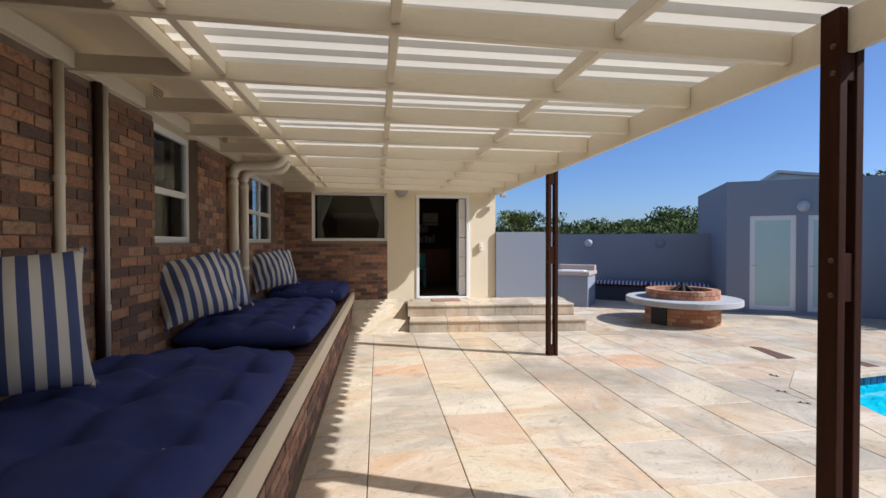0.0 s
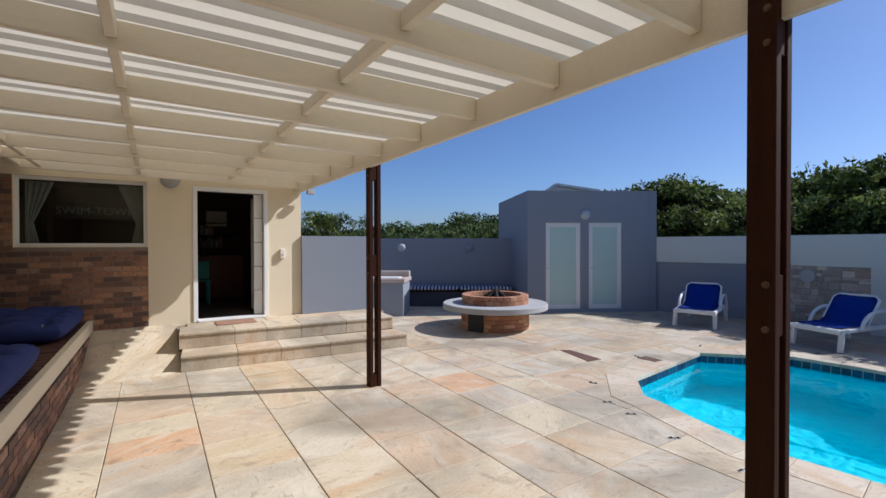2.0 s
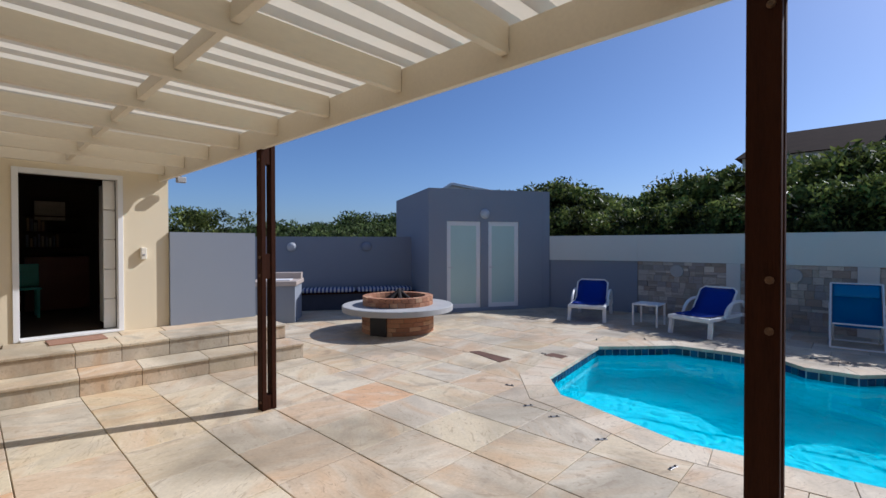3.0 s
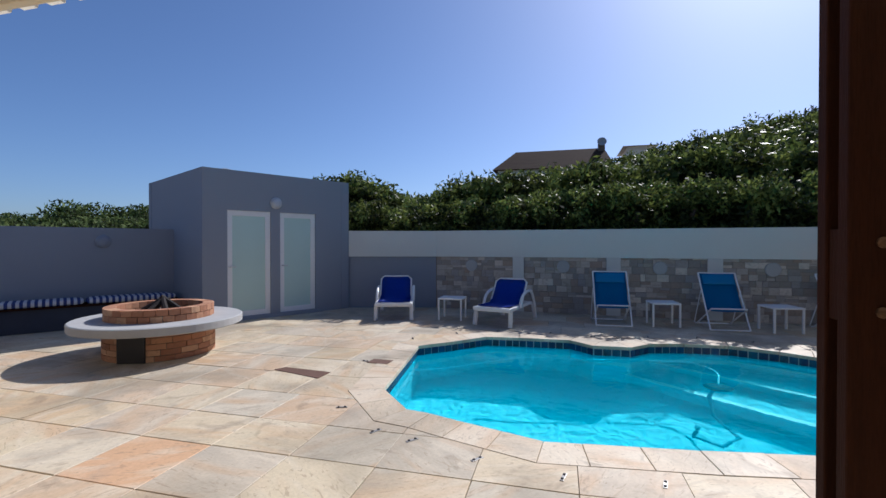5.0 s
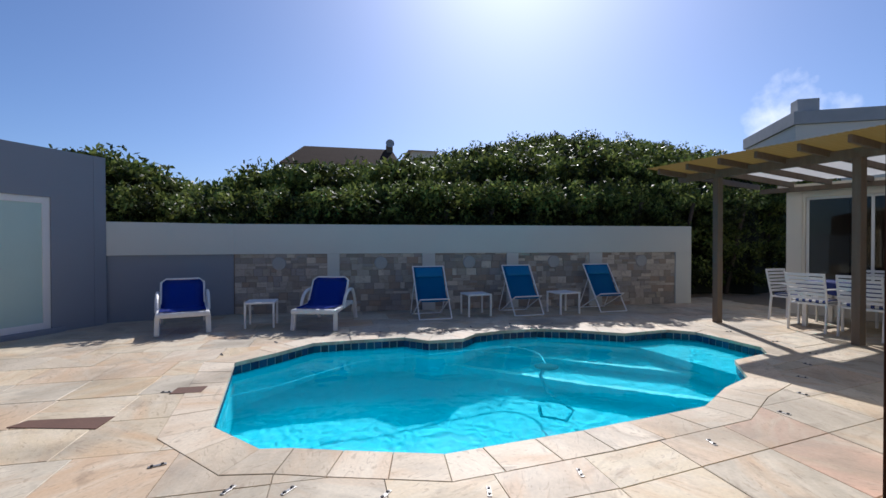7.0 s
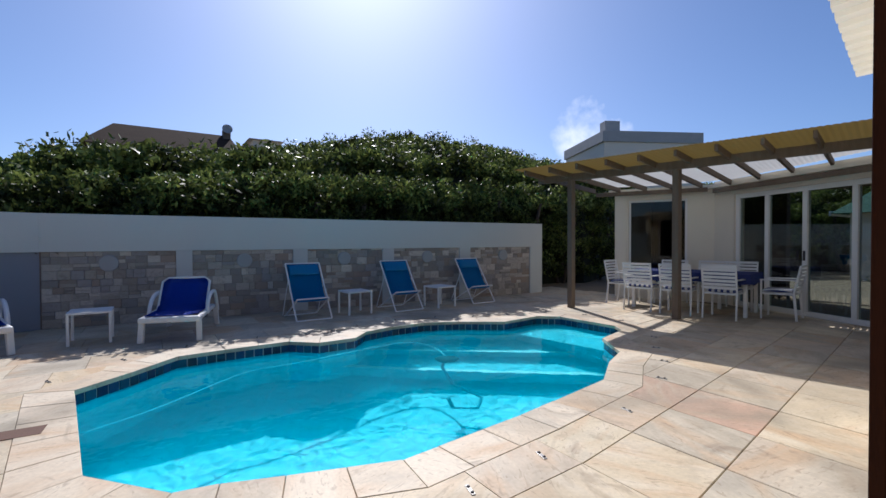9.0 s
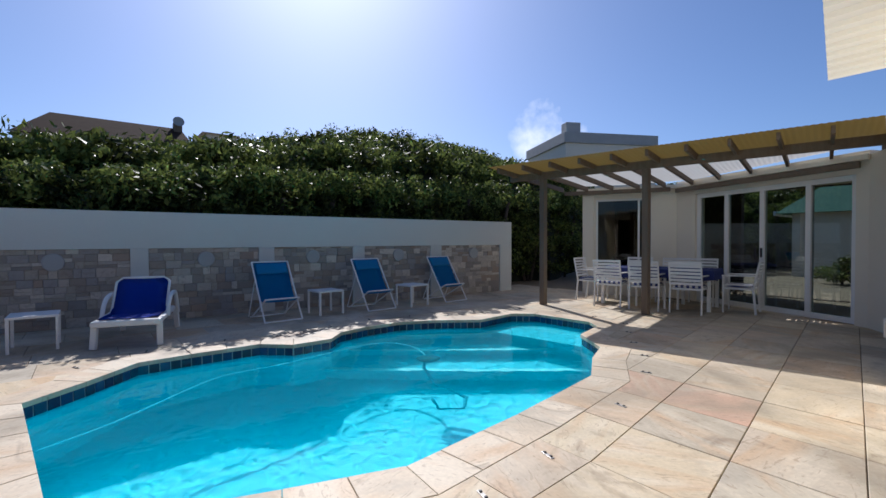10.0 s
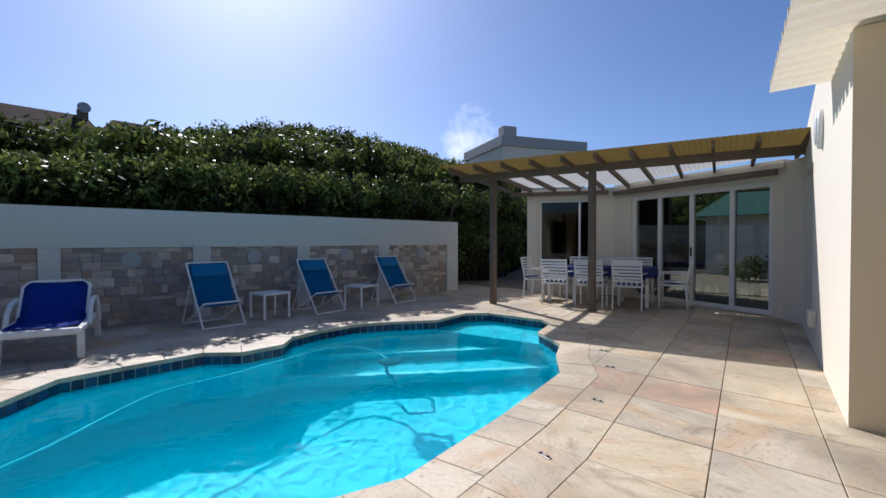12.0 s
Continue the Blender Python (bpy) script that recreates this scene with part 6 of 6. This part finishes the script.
def brickwork(parent, m, L, z0, z1, holes=(), near=None, limit=300, proud=0.008, bl=0.222, bh=0.073, joint=0.011):
    """Running-bond bricks on the face y 0 of the frame m, standing out along -y (or +y if proud is negative). near: a stretch of s whose bricks are parts."""
    bm0 = bmesh.new()
    y1 = -proud
    box(bm0, 0, min(0, y1), 0, bl - joint, max(0, y1), bh - joint)
    base, made, rest_v, rest_f = None, 0, [], []
    row, z = 0, z0
    while z + bh - joint <= z1 + 0.001:
        s = -(row % 2) * bl / 2
        while s < L:
            a, b = max(s, 0), min(s + bl - joint, L)
            s += bl
            if b - a < 0.03 or any(a < h[1] and b > h[0] and z < h[3] and z + bh - joint > h[2] for h in holes):
                cut = [h for h in holes if a < h[1] and b > h[0] and z < h[3] and z + bh - joint > h[2]]
                if b - a < 0.03 or not cut:
                    continue
                h = cut[0]
                if a < h[0] - 0.03:
                    b = h[0]
                elif b > h[1] + 0.03:
                    a = h[1]
                else:
                    continue
            dz, dy = rp.uniform(-0.002, 0.002), rp.uniform(-0.003, 0.002)
            if near and near[0] <= a <= near[1] and made < limit:
                if base is None:
                    base = part("brick", bm0, M_BRICK, parent)
                    o = base
                else:
                    o = new("brick", base.data)
                    o.parent = parent
                o.matrix_basis = m @ pose(a, dy, z + dz) @ Matrix.Diagonal(((b - a) / (bl - joint), 1, 1, 1))
                made += 1
            else:
                k = len(rest_v)
                for x in (a, b):
                    for y_ in (0.0, y1 + dy):
                        for zz in (z + dz, z + dz + bh - joint):
                            rest_v.append((x, y_, zz))
                rest_f += [[k + q for q in f] for f in ((0, 1, 3, 2), (4, 6, 7, 5), (0, 4, 5, 1), (2, 3, 7, 6), (1, 5, 7, 3), (0, 2, 6, 4))]
        z += bh
        row += 1
    if rest_v:
        me = bpy.data.meshes.new("brickwork")
        me.from_pydata([tuple(m @ Vector(v)) for v in rest_v], [], rest_f)
        me.materials.append(M_BRICKJ)
        ob = new("brickwork", me)
        if parent:
            ob.parent = parent
            ob.matrix_parent_inverse = parent.matrix_basis.inverted()
        tagged(ob, "clinker brickwork in red and brown", kind="stuff")


# the long wall: the frame runs from the far corner toward the viewer, bricks stand out toward the veranda
WM = along((WX, FY), WS)[0]
wall_bricks = thing("brick_facing", Matrix(), "red and brown clinker brick facing of the house", "wall", kind="structure")
holes_w = [(FY - b, FY - a, 1.53, 2.57) for a, b in WIN_W]
brickwork(wall_bricks, WM, FY + 2.0, 0.56, 2.57, holes_w, near=(FY - 4.2, FY - 0.9), proud=-0.01)
north_bricks = thing("brick_facing", Matrix(), "clinker brick panel round the picture window", "wall", kind="structure")
brickwork(north_bricks, along((WX, FY), (0.11, FY))[0], 0.11 - WX, 0.42, 2.5, [(-1.34 - WX, 0.12 - WX, 1.56, 2.52)], near=(0.2, 2.0), proud=0.009)
tagged(part("brick_backing", boxes((WX + 0.001, FY - 0.004, 0.0, 0.11, FY - 0.001, 1.56), (WX + 0.001, FY - 0.004, 1.56, -1.335, FY - 0.001, 2.5)), M_MORTAR), "mortar bed of the brick panel", "wall", kind="structure")
brickwork(bench, along((BF[0] - 0.03, FY), (BN[0] - 0.03, -3.9))[0], FY + 1.5, 0.0, 0.405, near=(FY - 6.5, FY - 0.4), proud=-0.016)

# stone panels behind the loungers: squared stones in uneven courses
STONE_BM = bmesh.new()
prism(STONE_BM, [(0, 0), (1, 0), (1, 1), (0, 1)], 0.0, 0.75, cap=False)
_hi = [v for v in STONE_BM.verts if v.co.z > 0.5]
_top = [STONE_BM.verts.new((x, y_, 1.0)) for x, y_ in ((0.05, 0.06), (0.95, 0.07), (0.94, 0.93), (0.06, 0.95))]
for j in range(4):
    STONE_BM.faces.new((_hi[j], _hi[(j + 1) % 4], _top[(j + 1) % 4], _top[j]))
STONE_BM.faces.new(_top)
stone_mesh = None
panels = [(0.02, 1.77), (2.01, 3.68), (3.95, 5.49), (5.75, 7.38), (7.68, 9.48)]
for s0, s1 in panels:
    panel = thing("stone_panel", EM, "squared stone cladding panel in greys and tans", "stone panel", "stone panels", kind="structure")
    z = 0.0
    while z < 1.16:
        h = min(rp.choice((0.1, 0.115, 0.13, 0.145)), 1.168 - z)
        s = s0
        while s < s1 - 0.005:
            w = min(rp.uniform(0.09, 0.25), s1 - s)
            if s1 - s - w < 0.07:
                w = s1 - s
            cells = [(z, h)] if rp.random() > 0.25 or h < 0.09 else [(z, h * 0.5), (z + h * 0.5, h * 0.5)]
            for zz, hh_ in cells:
                if stone_mesh is None:
                    o = part("stone", STONE_BM, M_STONE, panel)
                    stone_mesh = o.data
                else:
                    o = new("stone", stone_mesh)
                    o.parent = panel
                o.matrix_basis = pose(s + 0.001, 0, zz + 0.001, 90, 0, 0) @ Matrix.Diagonal((w - 0.002, hh_ - 0.002, rp.uniform(0.01, 0.03), 1))
            s += w
        z += h

# paving slabs: columns of slabs, cut round the coping and the buildings
def tri_list(poly):
    from mathutils.geometry import tessellate_polygon
    ids = tessellate_polygon([[Vector((*p, 0)) for p in poly]])
    out = []
    for t in ids:
        q = [poly[i] for i in t]
        out.append(q if cross2(*q) > 0 else q[::-1])
    return out


def minus(pieces, tri):
    out = []
    for pc_ in pieces:
        if max(p[0] for p in pc_) < min(p[0] for p in tri) or min(p[0] for p in pc_) > max(p[0] for p in tri) or max(p[1] for p in pc_) < min(p[1] for p in tri) or min(p[1] for p in pc_) > max(p[1] for p in tri):
            out.append(pc_)
            continue
        rest = pc_
        for i in range(3):
            a, b = tri[i], tri[(i + 1) % 3]
            outside = clip_half(rest, b, a)
            if len(outside) > 2 and abs(sum(outside[j][0] * outside[(j + 1) % len(outside)][1] - outside[(j + 1) % len(outside)][0] * outside[j][1] for j in range(len(outside)))) > 2e-4:
                out.append(outside)
            rest = clip_half(rest, a, b)
            if len(rest) < 3:
                break
    return out


KEEP_OUT = tri_list(offset_poly(POOL, 0.341)) + tri_list([(0.455, 6.795), (3.495, 6.525), (3.5, 8.0), (0.455, 8.1)]) + tri_list([(-0.56, 6.75), (0.46, 6.75), (0.46, 8.1), (-0.56, 8.1)])
paving = thing("stone_paving", Matrix(), "sandstone slab paving in cream, grey and rust", "pavement", kind="structure")
XS = [-0.57, -0.14, 0.5, 1.1, 1.68, 2.3, 2.89, 3.49, 4.02, 4.63, 5.26, 5.9, 6.5, 7.1, 7.7, 8.3, 8.9, 9.5, 10.1, 10.9]


def laid(p):
    """South of the veranda the courses swing to run with the house wall."""
    k = max(0.0, min(1.0, (9.0 - p[0]) / 3.0))
    return (p[0] + 0.16 * max(0.0, 1.35 - p[1]) * k, p[1])


rest_bm = bmesh.new()
count, share = 0, {}
slabs = []
for i in range(len(XS) - 1):
    if i in (0, 1, 2):
        y = -6.55 + (0.2, 0.05, 0.42)[i]
    else:
        y = 3.63 - 0.632 * 16 + (0.12 if i > 9 and i % 2 else 0.0)
    while y < 11.6:
        h = 0.632
        if i < 3 and rp.random() < 0.25:
            h = rp.choice((0.42, 0.95))
        elif (i > 8 or y > 4.6) and rp.random() < 0.12:
            h = rp.choice((0.46, 0.78))
        h += rp.uniform(-0.008, 0.008)
        if i > 2 and y < 4.5 and i < 9:
            h = 0.632
        if i == 1 and 2.6 < y < 5.2:
            h = 0.95 if y < 3.6 else 0.42
        slabs.append((XS[i], y, XS[i + 1], y + h))
        y += h
RUST = {(2.89, 4.26), (3.49, -0.79), (2.89, -0.79), (-0.14, 4.3)}
slabs.sort(key=lambda s: 0 if (1.0 < s[0] < 6.2 and -3.2 < s[1] < 7.2) or (s[0] < 1.0 and 0 < s[1] < 7) else 1)
for x0, y0, x1, y1 in slabs:
    g = 0.0028
    rect = [laid(p) for p in ((x0 + g, y0 + g), (x1 - g, y0 + g), (x1 - g, y1 - g), (x0 + g, y1 - g))]
    cut = [rect]
    for t in KEEP_OUT:
        cut = minus(cut, t)
    if not cut:
        continue
    whole = len(cut) == 1 and cut[0] == rect
    z = rp.uniform(-0.0015, 0.0015)
    base_ = laid((x0, y0))
    key = (round(x1 - x0, 3), round(y1 - y0, 3), 0 if y1 < 1.35 else 1)
    if y0 < 1.35 < y1 or (y1 < 1.35 and x1 > 6.0):
        whole = False
    rust = any(abs(x0 - a) < 0.05 and abs(y0 - b) < 0.25 for a, b in RUST)
    if count < 300:
        if whole and key in share and not rust:
            o = new("paving_slab", share[key])
            o.parent, o.location = paving, (*base_, z)
        else:
            bm = bmesh.new()
            for pc_ in cut:
                q = [(p[0] - base_[0], p[1] - base_[1]) for p in pc_]
                if whole:
                    hi = prism(bm, q, -0.03, -0.004, cap=False)
                    top = [bm.verts.new((*p, 0.0)) for p in shrink(q, 0.004)]
                    for j in range(4):
                        bm.faces.new((hi[j], hi[(j + 1) % 4], top[(j + 1) % 4], top[j]))
                    bm.faces.new(top)
                else:
                    prism(bm, q, -0.03, 0.0)
            o = part("paving_slab", bm, M_SLATERUST if rust else M_SLATE, paving)
            o.location = (*base_, z)
            if whole and not rust:
                share[key] = o.data
        count += 1
    else:
        for pc_ in cut:
            prism(rest_bm, pc_, -0.03, z)
M_INLAY = mat("dark_brown_stone", (0.14, 0.07, 0.045), 0.8, var=0.2, scale=5, fine=60)
for q in ([(5.12, 4.36), (5.36, 4.34), (5.42, 4.95), (5.3, 5.02)], [(5.84, 3.85), (6.02, 3.84), (6.03, 4.1), (5.85, 4.12)]):
    bm = bmesh.new()
    prism(bm, q, -0.02, 0.005)
    part("inlay_stone", bm, M_INLAY, paving, "dark brown inlaid stone")
tagged(part("paving_rest", rest_bm, M_SLATEJ, paving), "further sandstone slabs", kind="stuff")
